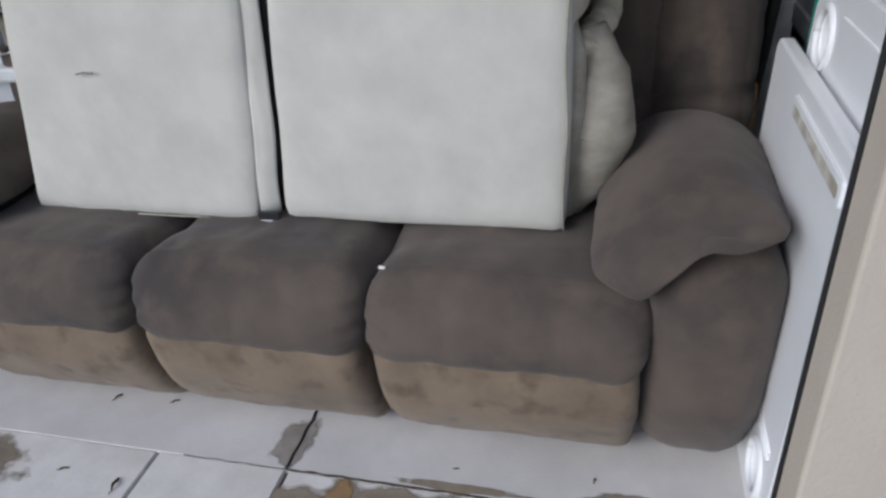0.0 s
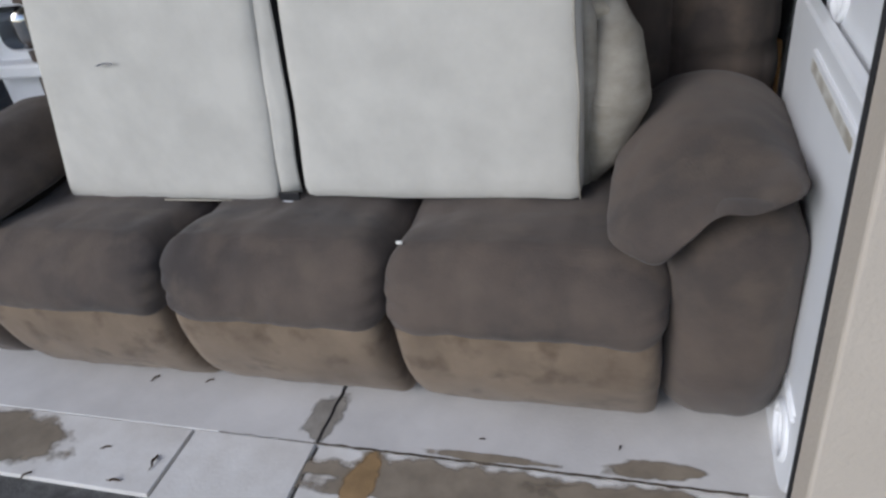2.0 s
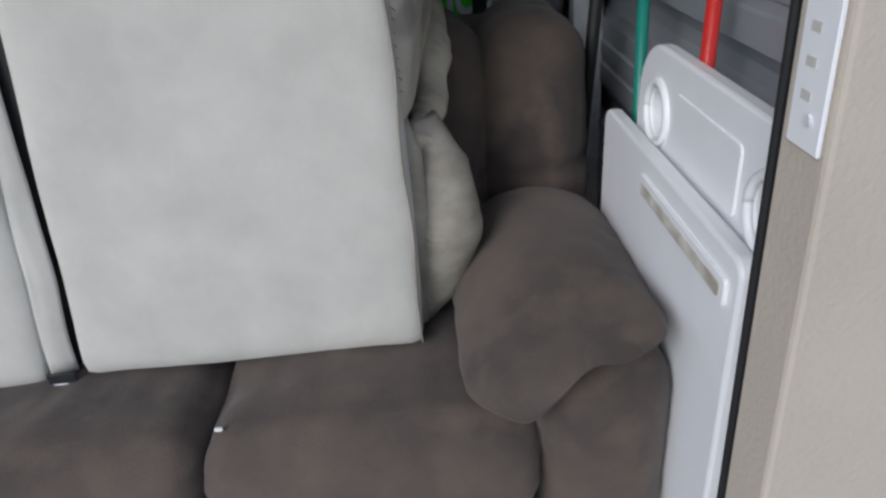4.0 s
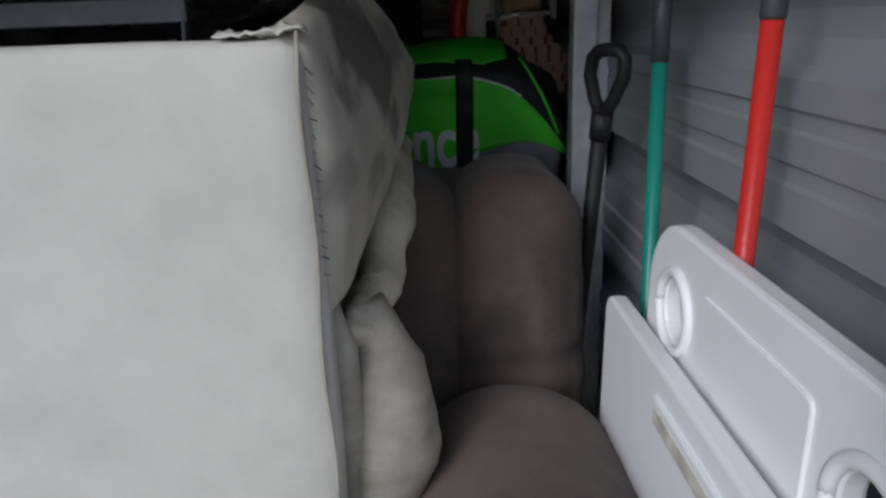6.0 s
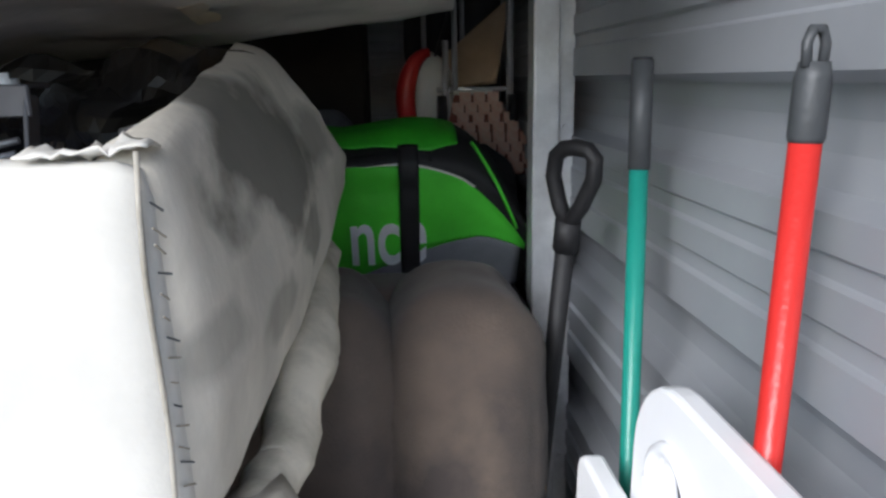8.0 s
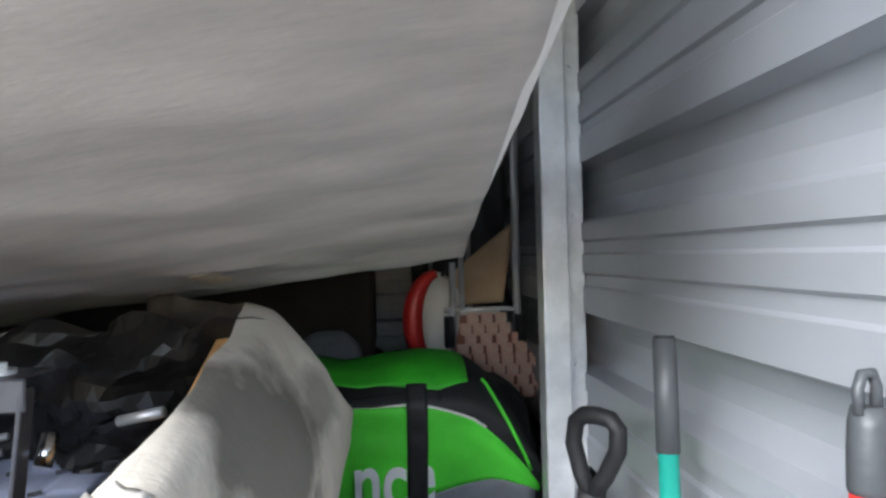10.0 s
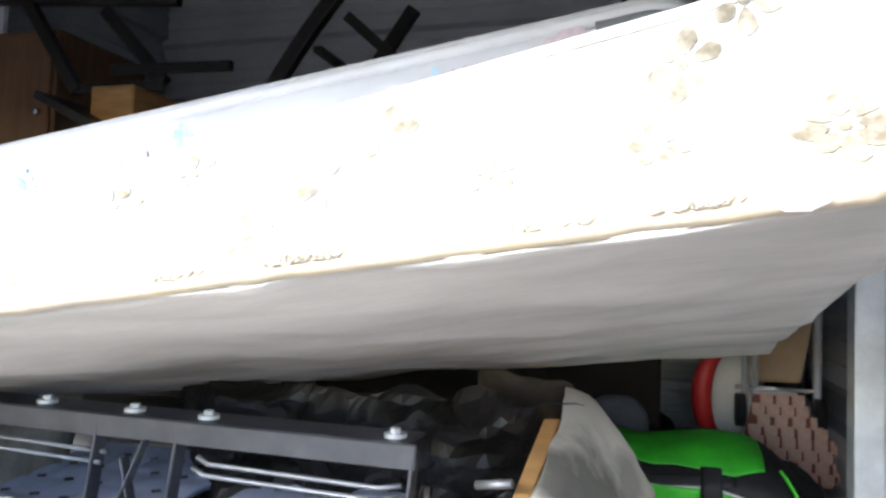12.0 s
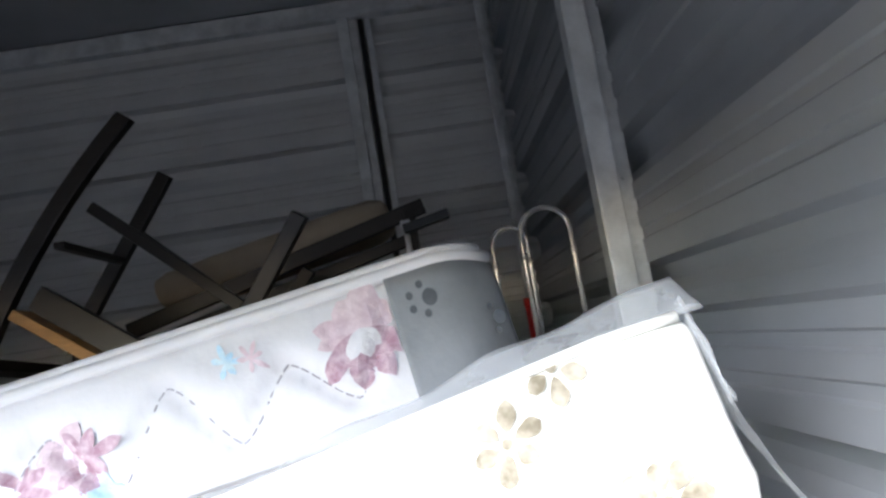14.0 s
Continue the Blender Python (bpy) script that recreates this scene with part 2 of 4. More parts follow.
def tube(points, r, seg=10, bm=None, taper=None):
    """A round bar along points."""
    own = bmesh.new()
    pts = [Vector(p) for p in points]
    rings = []
    up = None
    for i, p in enumerate(pts):
        a = pts[max(i - 1, 0)]
        b = pts[min(i + 1, len(pts) - 1)]
        t = (b - a).normalized()
        if up is None:
            up = t.orthogonal().normalized()
        up = (up - t * up.dot(t)).normalized()
        w = t.cross(up)
        rr = r if taper is None else taper[i]
        rings.append([own.verts.new(p + rr * (math.cos(k * math.tau / seg) * up + math.sin(k * math.tau / seg) * w)) for k in range(seg)])
    for a, b in zip(rings, rings[1:]):
        for k in range(seg):
            own.faces.new((a[k], a[(k + 1) % seg], b[(k + 1) % seg], b[k]))
    own.faces.new(rings[0][::-1])
    own.faces.new(rings[-1])
    return join(bm, own)


def ribbed(length, z0, z1, pitch=0.305, rib=0.03, thick=0.012):
    """A wall sheet in the local xz plane with grooves and small ribs that run along x."""
    own = bmesh.new()
    prof = []
    z = z0
    while z < z1:
        for dz, d in ((0, 0), (0.012, 0.75), (0.045, 1), (0.078, 1), (0.111, 0.75), (0.123, 0), (0.175, 0), (0.18, 0.15), (0.2, 0.15), (0.205, 0), (0.24, 0), (0.245, 0.15), (0.265, 0.15), (0.27, 0)):
            if z + dz * pitch / 0.305 <= z1:
                prof.append((-d * rib, z + dz * pitch / 0.305))
        z += pitch
    prof.append((0, z1))
    cols = []
    for x in (0, length):
        cols.append([own.verts.new((x, y, zz)) for y, zz in prof] + [own.verts.new((x, thick, z1)), own.verts.new((x, thick, z0))])
    n = len(cols[0])
    for i in range(n):
        own.faces.new((cols[0][i], cols[1][i], cols[1][(i + 1) % n], cols[0][(i + 1) % n]))
    for c in cols:
        bmesh.ops.triangle_fill(own, edges=[e for e in own.edges if e.verts[0] in c and e.verts[1] in c], use_beauty=False)
    bmesh.ops.recalc_face_normals(own, faces=own.faces[:])
    return own


def beam(a, b, w, h, bm=None, bevel=0.003, bow=0.0, up=(0, 1, 0)):
    """A squared bar from a to b, w across the side way and h the other; bow bends it."""
    a, b = Vector(a), Vector(b)
    t = (b - a).normalized()
    u = Vector(up)
    u = (u - t * u.dot(t)).normalized()
    v = t.cross(u)
    own = bmesh.new()
    n = 8 if bow else 1
    rings = []
    for i in range(n + 1):
        f = i / n
        c = a.lerp(b, f) + v * bow * 4 * f * (1 - f)
        rings.append([own.verts.new(c + u * sx * w / 2 + v * sy * h / 2) for sx, sy in ((-1, -1), (1, -1), (1, 1), (-1, 1))])
    for p, q in zip(rings, rings[1:]):
        for k in range(4):
            own.faces.new((p[k], p[(k + 1) % 4], q[(k + 1) % 4], q[k]))
    own.faces.new(rings[0][::-1])
    own.faces.new(rings[-1])
    bmesh.ops.recalc_face_normals(own, faces=own.faces[:])
    if bevel:
        es = [e for e in own.edges if e.calc_face_angle(0) > 0.8]
        bmesh.ops.bevel(own, geom=es, offset=bevel, segments=2, affect="EDGES", profile=0.5)
    return join(bm, own)


def plate(outline, holes, thick, bm=None):
    """A flat board in the local xy plane, with round holes, thick along z."""
    own = bmesh.new()
    edges = []
    for loop in [outline] + holes:
        vs = [own.verts.new((x, y, 0)) for x, y in loop]
        edges += [own.edges.new((vs[i], vs[(i + 1) % len(vs)])) for i in range(len(vs))]
    bmesh.ops.triangle_fill(own, edges=edges, use_beauty=True)
    ext = bmesh.ops.extrude_face_region(own, geom=own.faces[:])
    for v in ext["geom"]:
        if isinstance(v, bmesh.types.BMVert):
            v.co.z += thick
    bmesh.ops.recalc_face_normals(own, faces=own.faces[:])
    es = [e for e in own.edges if e.calc_face_angle(0) > 0.8]
    bmesh.ops.bevel(own, geom=es, offset=min(0.006, thick * 0.3), segments=2, affect="EDGES", profile=0.5)
    return join(bm, own)


def circle(cx, cy, r, n=28, ry=None):
    return [(cx + r * math.cos(k * math.tau / n), cy + (ry or r) * math.sin(k * math.tau / n)) for k in range(n)]


def round_rect(x0, y0, x1, y1, r, n=7):
    out = []
    for cx, cy, a, rr in ((x1 - r[0], y0 + r[0], -90, r[0]), (x1 - r[1], y1 - r[1], 0, r[1]), (x0 + r[2], y1 - r[2], 90, r[2]), (x0 + r[3], y0 + r[3], 180, r[3])):
        out += [(cx + rr * math.cos(radians(a + 90 * k / n)), cy + rr * math.sin(radians(a + 90 * k / n))) for k in range(n + 1)]
    return out


def sheet(fn, nu, nv, thick=0.0, bm=None):
    """A skin fn(u, v) for u, v in 0..1, with a second skin behind it when thick."""
    own = bmesh.new()
    g = [[own.verts.new(fn(i / nu, j / nv)) for j in range(nv + 1)] for i in range(nu + 1)]
    for i in range(nu):
        for j in range(nv):
            own.faces.new((g[i][j], g[i + 1][j], g[i + 1][j + 1], g[i][j + 1]))
    if thick:
        own.normal_update()
        bmesh.ops.solidify(own, geom=own.faces[:], thickness=thick)
    return join(bm, own)


def petal(cx, cy, ang, length, width, bm, z=0.0, n=7):
    """One flat petal in the local xy plane."""
    ca, sa = math.cos(ang), math.sin(ang)
    up, lo = [], []
    for i in range(n + 1):
        f = i / n
        w = width * math.sin(math.pi * f ** 1.25) ** 0.62 * (1 + 0.10 * math.sin(f * 9 + ang * 3))
        for lst, sgn in ((up, 1), (lo, -1)):
            x, y = f * length, sgn * w / 2
            lst.append((cx + x * ca - y * sa, cy + x * sa + y * ca, z))
    pts = up + lo[-2:0:-1]
    bm.faces.new([bm.verts.new(p) for p in pts])
    return bm


# ---- structure ----
WALL_X, BACK_Y, LEFT_X, TOP = 0.838, 4.03, -2.2, 3.47
ground = tagged(part("ground", box(-60, -80, -0.4, 60, 80, -0.016, 0), ASPHALT), "dark weathered asphalt drive", "ground", kind="structure")
floor = tagged(part("floor", box(LEFT_X - 0.1, 1.112, -0.2, WALL_X + 0.1, BACK_Y + 0.1, 0, 0.002, 2), CONCRETE), "pale dusty concrete slab floor", "floor", kind="structure")
apron = tagged(new("pavement"), "worn pale concrete apron slabs with joints", "pavement", kind="structure")
for x0, x1, dz in ((-3.6, -1.95, -0.014), (-1.945, -0.697, -0.002), (-0.685, -0.353, -0.0015), (-0.341, 0.9, -0.006), (0.91, 2.6, -0.014)):
    part("slab", box(x0, 0.908 if x1 < -0.6 else 0.885, -0.2, x1, 1.1105, dz, 0.002, 2), APRON, apron)
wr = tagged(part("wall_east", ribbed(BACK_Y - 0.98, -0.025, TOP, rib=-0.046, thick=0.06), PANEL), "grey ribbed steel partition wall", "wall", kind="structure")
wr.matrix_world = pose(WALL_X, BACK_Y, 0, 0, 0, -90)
# Back wall sheet is lightened in colour to make up for weak light.
wb = tagged(part("wall_north", ribbed(WALL_X - LEFT_X + 0.2, -0.06, TOP, rib=-0.058, thick=0.062), LITPANEL), "grey ribbed steel back wall", "wall", kind="structure")
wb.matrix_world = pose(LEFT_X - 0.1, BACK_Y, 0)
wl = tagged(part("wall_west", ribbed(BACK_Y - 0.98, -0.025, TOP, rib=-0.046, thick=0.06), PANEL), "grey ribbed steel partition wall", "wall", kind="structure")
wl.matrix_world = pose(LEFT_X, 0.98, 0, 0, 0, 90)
# Unseen boxes added behind the wall sheets to close light leaks at the grooves.
tagged(part("leak_blocker", box(WALL_X + 0.062, 0.964, -0.1, WALL_X + 0.12, BACK_Y + 0.12, TOP, 0, 1, box(LEFT_X - 0.12, 0.964, -0.1, LEFT_X - 0.062, BACK_Y + 0.12, TOP, 0, 1, box(LEFT_X - 0.12, BACK_Y + 0.065, -0.1, WALL_X + 0.12, BACK_Y + 0.13, TOP, 0))), PANEL), "unseen boxes that keep light out behind the wall grooves", "wall", kind="structure")
tagged(part("ceiling", box(LEFT_X - 0.3, 0.87, TOP, WALL_X + 0.4, BACK_Y + 0.3, TOP + 0.05, 0), PANEL), "grey steel roof sheet", "ceiling", kind="structure")
tagged(part("wall_south", box(0.652, 0.875, -0.05, 3.2, 0.962, 3.6, 0.006, 2), STUCCO), "tan painted jamb wall beside the door", "wall", kind="structure")
tagged(part("wall_southwest", box(-6, 0.875, -0.05, -2.15, 0.962, 3.6, 0.006, 2), STUCCO), "tan painted jamb wall beside the door", "wall", kind="structure")
tagged(part("wall_lintel", box(-2.148, 0.875, 2.13, 0.65, 0.962, 3.6, 0.006, 2), STUCCO), "tan painted wall over the door", "wall", kind="structure")
tagged(part("door_track", box(0.649, 0.964, 0.0, 0.69, 0.976, 2.13, 0.003), BLACK), "black rubber door guide strip on the jamb", "trim", kind="structure")

latch = thing("latch_plate", label="white slotted steel latch plate on the jamb", category="latch plate")
part("plate", box(0.6465, 0.884, 1.055, 0.6515, 0.940, 1.42, 0.0015), WHITEP, latch)
for k in range(9):
    part("slot", box(0.6455, 0.908, 1.10 + 0.030 * k, 0.6464, 0.924, 1.109 + 0.030 * k, 0), BEIGE, latch)


part("screw", tube([(0.6465, 0.905, 1.085), (0.6435, 0.905, 1.085)], 0.006, 10), STEEL, latch)


def steel_post(x, y, w, d, label, rz=0):
    """A folded C-section post with screw heads down its flange."""
    p = tagged(part("post", box(-w / 2, -d / 2, 0, w * 0.08, d / 2, TOP, 0.004, 2, box(w * 0.08, d * 0.05, 0, w / 2, d / 2 - 0.002, TOP, 0.003)), STEEL), label, "post", kind="structure")
    p.matrix_world = pose(x, y, 0, 0, 0, rz)
    for k in range(22):
        part("screw", tube([(w * 0.29, d * 0.05 + 0.001, 0.15 + k * 0.152), (w * 0.29, d * 0.05 - 0.006, 0.15 + k * 0.152)], 0.006, 7), STEEL, p)
    return p


steel_post(0.796, 2.38, 0.094, 0.06, "galvanised steel post standing against the wall")
steel_post(-2.15, 2.93, 0.09, 0.06, "galvanised steel post standing against the wall")
steel_post(0.165, BACK_Y - 0.03, 0.09, 0.05, "galvanised steel post on the back wall")
steel_post(0.80, BACK_Y - 0.03, 0.05, 0.05, "galvanised steel corner post")
tagged(part("trim", box(0.215, BACK_Y - 0.022, 0, 0.24, BACK_Y - 0.004, TOP, 0.002), BLACK), "dark gap strip between wall panels", "trim", kind="structure")
tagged(part("trim", box(0.245, BACK_Y - 0.02, 0, 0.275, BACK_Y - 0.004, TOP, 0.003), STEEL), "galvanised panel edge trim", "trim", kind="structure")
tagged(part("beam", box(LEFT_X, BACK_Y - 0.06, TOP - 0.09, WALL_X, BACK_Y - 0.004, TOP - 0.004, 0.004), STEEL), "steel angle under the roof", "beam", kind="structure")


def faded(m):
    """Lets a stain thin out raggedly towards its rim."""
    nt = m.node_tree
    at = nt.nodes.new("ShaderNodeAttribute")
    at.attribute_name = "fade"
    tc = nt.nodes.new("ShaderNodeTexCoord")
    ns = nt.nodes.new("ShaderNodeTexNoise")
    ns.inputs["Scale"].default_value = 15
    ns.inputs["Detail"].default_value = 5
    nt.links.new(tc.outputs["Object"], ns.inputs["Vector"])
    add = nt.nodes.new("ShaderNodeMath")
    add.operation = "MULTIPLY_ADD"
    add.inputs[1].default_value = 1.0
    nt.links.new(ns.outputs[0], add.inputs[0])
    nt.links.new(at.outputs["Fac"], add.inputs[2])
    mr = nt.nodes.new("ShaderNodeMapRange")
    mr.inputs["From Min"].default_value = 0.60
    mr.inputs["From Max"].default_value = 0.82
    mr.inputs["To Max"].default_value = 0.9
    nt.links.new(add.outputs[0], mr.inputs["Value"])
    nt.links.new(mr.outputs[0], nt.nodes["Principled BSDF"].inputs["Alpha"])


for m in (WET, RUST, DUST):
    faded(m)


def stain(name, cx, cy, rx, ry, z, material, seed, label):
    own = bmesh.new()
    fade = own.verts.layers.float.new("fade")
    rings = []
    for j in range(7):
        ring = []
        for k in range(56):
            a = k * math.tau / 56
            r = 1.15 + 0.35 * noise.noise((math.cos(a) * 1.5 + seed, math.sin(a) * 1.5, seed)) + 0.16 * noise.noise((math.cos(a) * 5 + seed, math.sin(a) * 5, seed))
            r *= (j + 0.3) / 6.3
            v = own.verts.new((cx + rx * r * math.cos(a), cy + ry * r * math.sin(a), z))
            v[fade] = 1 - j / 6
            ring.append(v)
        rings.append(ring)
    own.faces.new(rings[0])
    for ra, rb in zip(rings, rings[1:]):
        for k in range(56):
            own.faces.new((ra[k], rb[k], rb[(k + 1) % 56], ra[(k + 1) % 56]))
    return tagged(part(name, own, material), label, "stain", kind="structure")


stain("stain", -1.24, 1.015, 0.25, 0.085, -0.0009, WET, 1.3, "brown damp stain on the concrete")
stain("stain", -0.20, 1.01, 0.045, 0.09, -0.0046, RUST, 4.1, "orange rust stain on the concrete")
stain("stain", 0.16, 1.035, 0.62, 0.07, -0.0050, WET, 7.7, "brown damp stain on the concrete")
stain("stain", 0.42, 1.06, 0.24, 0.045, -0.0042, WET, 2.2, "brown damp stain on the concrete")
stain("stain", 0.43, 1.145, 0.10, 0.028, 0.0016, WET, 5.5, "brown damp stain on the concrete")
stain("stain", 0.08, 1.126, 0.14, 0.013, 0.0018, WET, 9.5, "brown damp stain on the concrete")
stain("stain", -0.36, 1.2, 0.05, 0.08, 0.0014, DUST, 3.5, "grey dirt along the floor crack")
crack = bmesh.new()
pts = [(-0.347 + 0.006 * noise.noise((k * 0.7, 3, 1)), 1.113 + 0.02 * k) for k in range(13)]
for (xa, ya), (xb, yb) in zip(pts, pts[1:]):
    crack.faces.new([crack.verts.new(p) for p in ((xa - 0.004, ya, 0.0022), (xa + 0.004, ya, 0.0022), (xb + 0.004, yb, 0.0022), (xb - 0.004, yb, 0.0022))])
tagged(part("crack", crack, BLACK), "dark crack across the floor slab", "crack", kind="structure")

joint = bmesh.new()
row = [(-0.62 + 0.0125 * k, 1.1108 + 0.003 * noise.noise((k * 0.35, 2, 5)), (0.0012 if k < 22 else 0.0035) * (1 + 0.6 * noise.noise((k * 0.5, 7, 1)))) for k in range(100)]
for (xa, ya, wa), (xb, yb, wb2) in zip(row, row[1:]):
    joint.faces.new([joint.verts.new(p) for p in ((xa, ya - wa, 0.0008), (xb, yb - wb2, 0.0008), (xb, yb + wb2, 0.0008), (xa, ya + wa, 0.0008))])
tagged(part("crack", joint, JOINTDIRT), "dark dirt in the joint before the floor slab", "crack", kind="structure")


def leaf(x, y, z, size, rz, k):
    own = bmesh.new()
    lf = thing("dead_leaf", label="small curled brown dead leaf on the concrete", category="leaf", group="dead leaves on the floor")

    def fn(u, v):
        w = math.sin(math.pi * u) * (0.5 + 0.1 * noise.noise((u * 6, v, k)))
        return Vector(((u - 0.5) * size * 2, (v - 0.5) * w * size, abs(v - 0.5) * size * 0.5 + 0.15 * size * math.sin(u * 5)+0.002))
    part("blade", sheet(fn, 8, 4, 0.0008), DEADLEAF, lf)
    part("stalk", tube([(-size, 0, 0.002), (-size * 1.7, 0.1 * size, 0.003)], 0.0012, 5), DEADLEAF, lf)
    lf.matrix_world = pose(x, y, z, 0, 0, rz)


for k, (x, y, z, s, r) in enumerate(((-0.915, 1.27, 0, 0.012, 70), (-0.743, 1.28, 0, 0.010, 40), (-0.735, 1.0, -0.001, 0.018, 100), (-0.893, 1.02, -0.001, 0.010, 30), (-0.80, 0.93, -0.001, 0.014, 10), (-1.05, 0.91, -0.001, 0.012, 60), (0.05, 1.18, 0, 0.005, 10), (0.36, 1.2, 0, 0.006, 80))):
    leaf(x, y, z, s, r, k)

# ---- sofa ----
sofa = thing("sofa", label="long brown microfibre reclining sofa with tan stains", category="sofa")


def seat_shape(x0, x1):
    def fn(p):
        f = max(0, min(1, (p.z - 0.30) / 0.20))
        near = max(0, 1 - (p.y - 1.14) / 0.25)
        p.y += 0.075 * f ** 3 * near
        u = (p.x - (x0 + x1) / 2) / (x1 - x0) * 2
        p.z -= 0.012 * u ** 4 * f
        p.z += 0.006 * math.exp(-((p.y - 1.245) / 0.012) ** 2) * f
        w = 0.5 + 0.5 * noise.noise(Vector((p.x * 3, 1, x0)))
        p += (0.003 + 0.004 * w) * noise.noise_vector(Vector((p.x * 26, p.y * 6, p.z * 8)))
        p.z -= 0.018 * max(0, min(1, (p.y - 1.30) / 0.1)) * f
        e = abs(u) ** 6
        p.y += 0.006 * e * math.sin(p.z * 150) * near
        return p
    return fn


def foot_shape(p):
    f = max(0, 1 - p.z / 0.30)
    p.y += 0.145 * f ** 2.0
    p += 0.003 * noise.noise_vector(Vector((p.x * 20, p.y * 6, p.z * 8)))
    return p


for i in range(3):
    x1 = (0.448, -0.134, -0.692)[i]
    x0 = (-0.128, -0.686, -1.268)[i]
    c = part("seat_cushion", puff(x0, 1.145, 0.305, x1, 1.80, 0.50, 0.062, 30, 0.010, 0.005, 8, shape=seat_shape(x0, x1)), BROWN, sofa, smooth=True)
    part("seam", tube([(x0 + 0.04 + (x1 - x0 - 0.08) * k / 20, 1.244 + 0.003 * math.sin(k * 2), 0.499 - 0.010 * abs((k - 10) / 10) ** 4) for k in range(21)], 0.0022, 6), BROWN, c, smooth=True)
    part("footrest", puff(x0 + 0.016, 1.163, 0.004, x1 - 0.012, 1.42, 0.345, 0.035, 24, 0.008, 0.005, 9, shape=foot_shape), TAN, sofa, "tan worn lower front panel", smooth=True)
lint = thing("lint_scrap", label="tiny white scrap of lint on the sofa seat", category="lint")
part("scrap", puff(-0.095, 1.238, 0.497, -0.080, 1.244, 0.503, 0.002, 4), TICK, lint)


def back_shape(p):
    p.y += 0.10 * (p.z - 0.45)
    if p.y < 1.98:
        p.y += 0.030 * math.exp(-((p.z - 0.665 - 0.05 * (p.x - 0.55)) / 0.018) ** 2)
    p += 0.005 * noise.noise_vector(Vector((p.x * 16, p.y * 5, p.z * 22)))
    return p


for x0, x1 in ((0.438, 0.675), (-0.10, 0.448), (-0.68, -0.105), (-1.262, -0.685), (-1.50, -1.267)):
    part("back_cushion", puff(x0, 1.80, 0.40, x1, 2.12, 1.0, 0.085, 26, 0.012, 0.007, 7, shape=back_shape), BROWN, sofa, smooth=True)
part("back_frame", puff(-1.50, 2.05, 0.03, 0.67, 2.22, 0.97, 0.05, 12), BROWN, sofa, smooth=True)


def smooth01(f):
    f = max(0, min(1, f))
    return f * f * (3 - 2 * f)


def pad_shape(sgn, xc):
    def fn(p):
        u = (p.x - xc) / 0.175 * sgn
        near = smooth01(1 - (p.y - 1.16) / 0.30)
        lo = 0.482 + near * (0.155 * smooth01((u + 0.58) / 0.70) + 0.012 - 0.02 * smooth01((u - 0.45) / 0.55))
        hi = 0.672 - 0.035 * u * u - 0.05 * smooth01((0.2 - u) / 2) - 0.035 * near
        hi += 0.06 * smooth01((u - 0.25) / 0.6) * near
        g = (p.z - 0.42) / 0.295
        q = Vector((p.x, p.y, lo + (hi - lo) * g))
        q.y += 0.06 * near * g * g
        q.x -= sgn * near * smooth01((u - 0.4) / 0.6) * (0.018 + 0.012 * smooth01((0.6 - g) / 0.6))
        q.x -= sgn * 0.016 * near * smooth01((u - 0.78) / 0.22)
        q += 0.004 * noise.noise_vector(q * 18)
        return q
    return fn


for sgn, xc in ((1, 0.515), (-1, -1.345)):
    xa, xb = (xc - 0.072, xc + 0.165) if sgn > 0 else (xc - 0.165, xc + 0.075)
    part("armrest", puff(xa, 1.175, 0.004, xb, 2.10, 0.60, 0.085, 24, 0.008, 0.006, shape=foot_shape), BROWN, sofa, smooth=True)
    part("arm_pad", puff(xc - 0.178, 1.135, 0.42, xc + 0.176, 1.82, 0.715, 0.125, 32, 0.008, 0.006, 7, shape=pad_shape(sgn, xc)), BROWN, sofa, smooth=True)

# ---- loveseat, upside down ----
love = thing("loveseat", label="off-white suede loveseat turned upside down on the sofa", category="loveseat")


def lean(p):
    p.x += (p.z - 0.487) * 0.2 * max(0, (0.262 - p.x) / 1.37)
    p.y += 0.035 * (p.z - 0.49)
    return p


part("back_panel", puff(-0.398, 1.435, 0.492, 0.266, 1.50, 1.262, 0.022, 24, 0.004, 0.003, 5, shape=lean), BEIGE, love, smooth=True)
part("back_panel", puff(-1.112, 1.435, 0.482, -0.466, 1.50, 1.248, 0.022, 24, 0.004, 0.003, 5, shape=lean), BEIGE, love, smooth=True)


def strip(u, v):
    z = 0.50 + v * 0.775
    fold = 0.004 * math.sin(u * math.pi) + 0.003 * math.sin(v * 9) + 0.003 * noise.noise((u * 3, v * 6, 2))
    return lean(Vector((-0.464 + 0.05 * u - 0.032 * max(0, v - 0.25) - 0.004 * noise.noise((v * 5, 1, 4)), 1.446 - fold + 0.01 * u, z)))


part("fabric_strip", sheet(strip, 8, 24, 0.004), BEIGE, love, "folded fabric flap between two panels", smooth=True)
# Black box behind the panels stands in for the shade in their gap.
part("gap_shade", box(-0.47, 1.49, 0.49, -0.30, 1.51, 1.26, 0), BLACK, love)
part("clip", box(-0.462, 1.429, 0.4905, -0.408, 1.4335, 0.512, 0.001), BLACK, love, "black plastic clip")
part("bracket", box(-0.475, 1.428, 0.484, -0.40, 1.45, 0.490, 0.001), STEEL, love, "thin steel edge bracket")
for x0, x1 in ((-1.0, -0.6),):
    part("welt", tube([lean(Vector((x0 + (x1 - x0) * k / 10, 1.4315, 0.4875))) for k in range(11)], 0.0015, 6), SOILED, love, smooth=True)
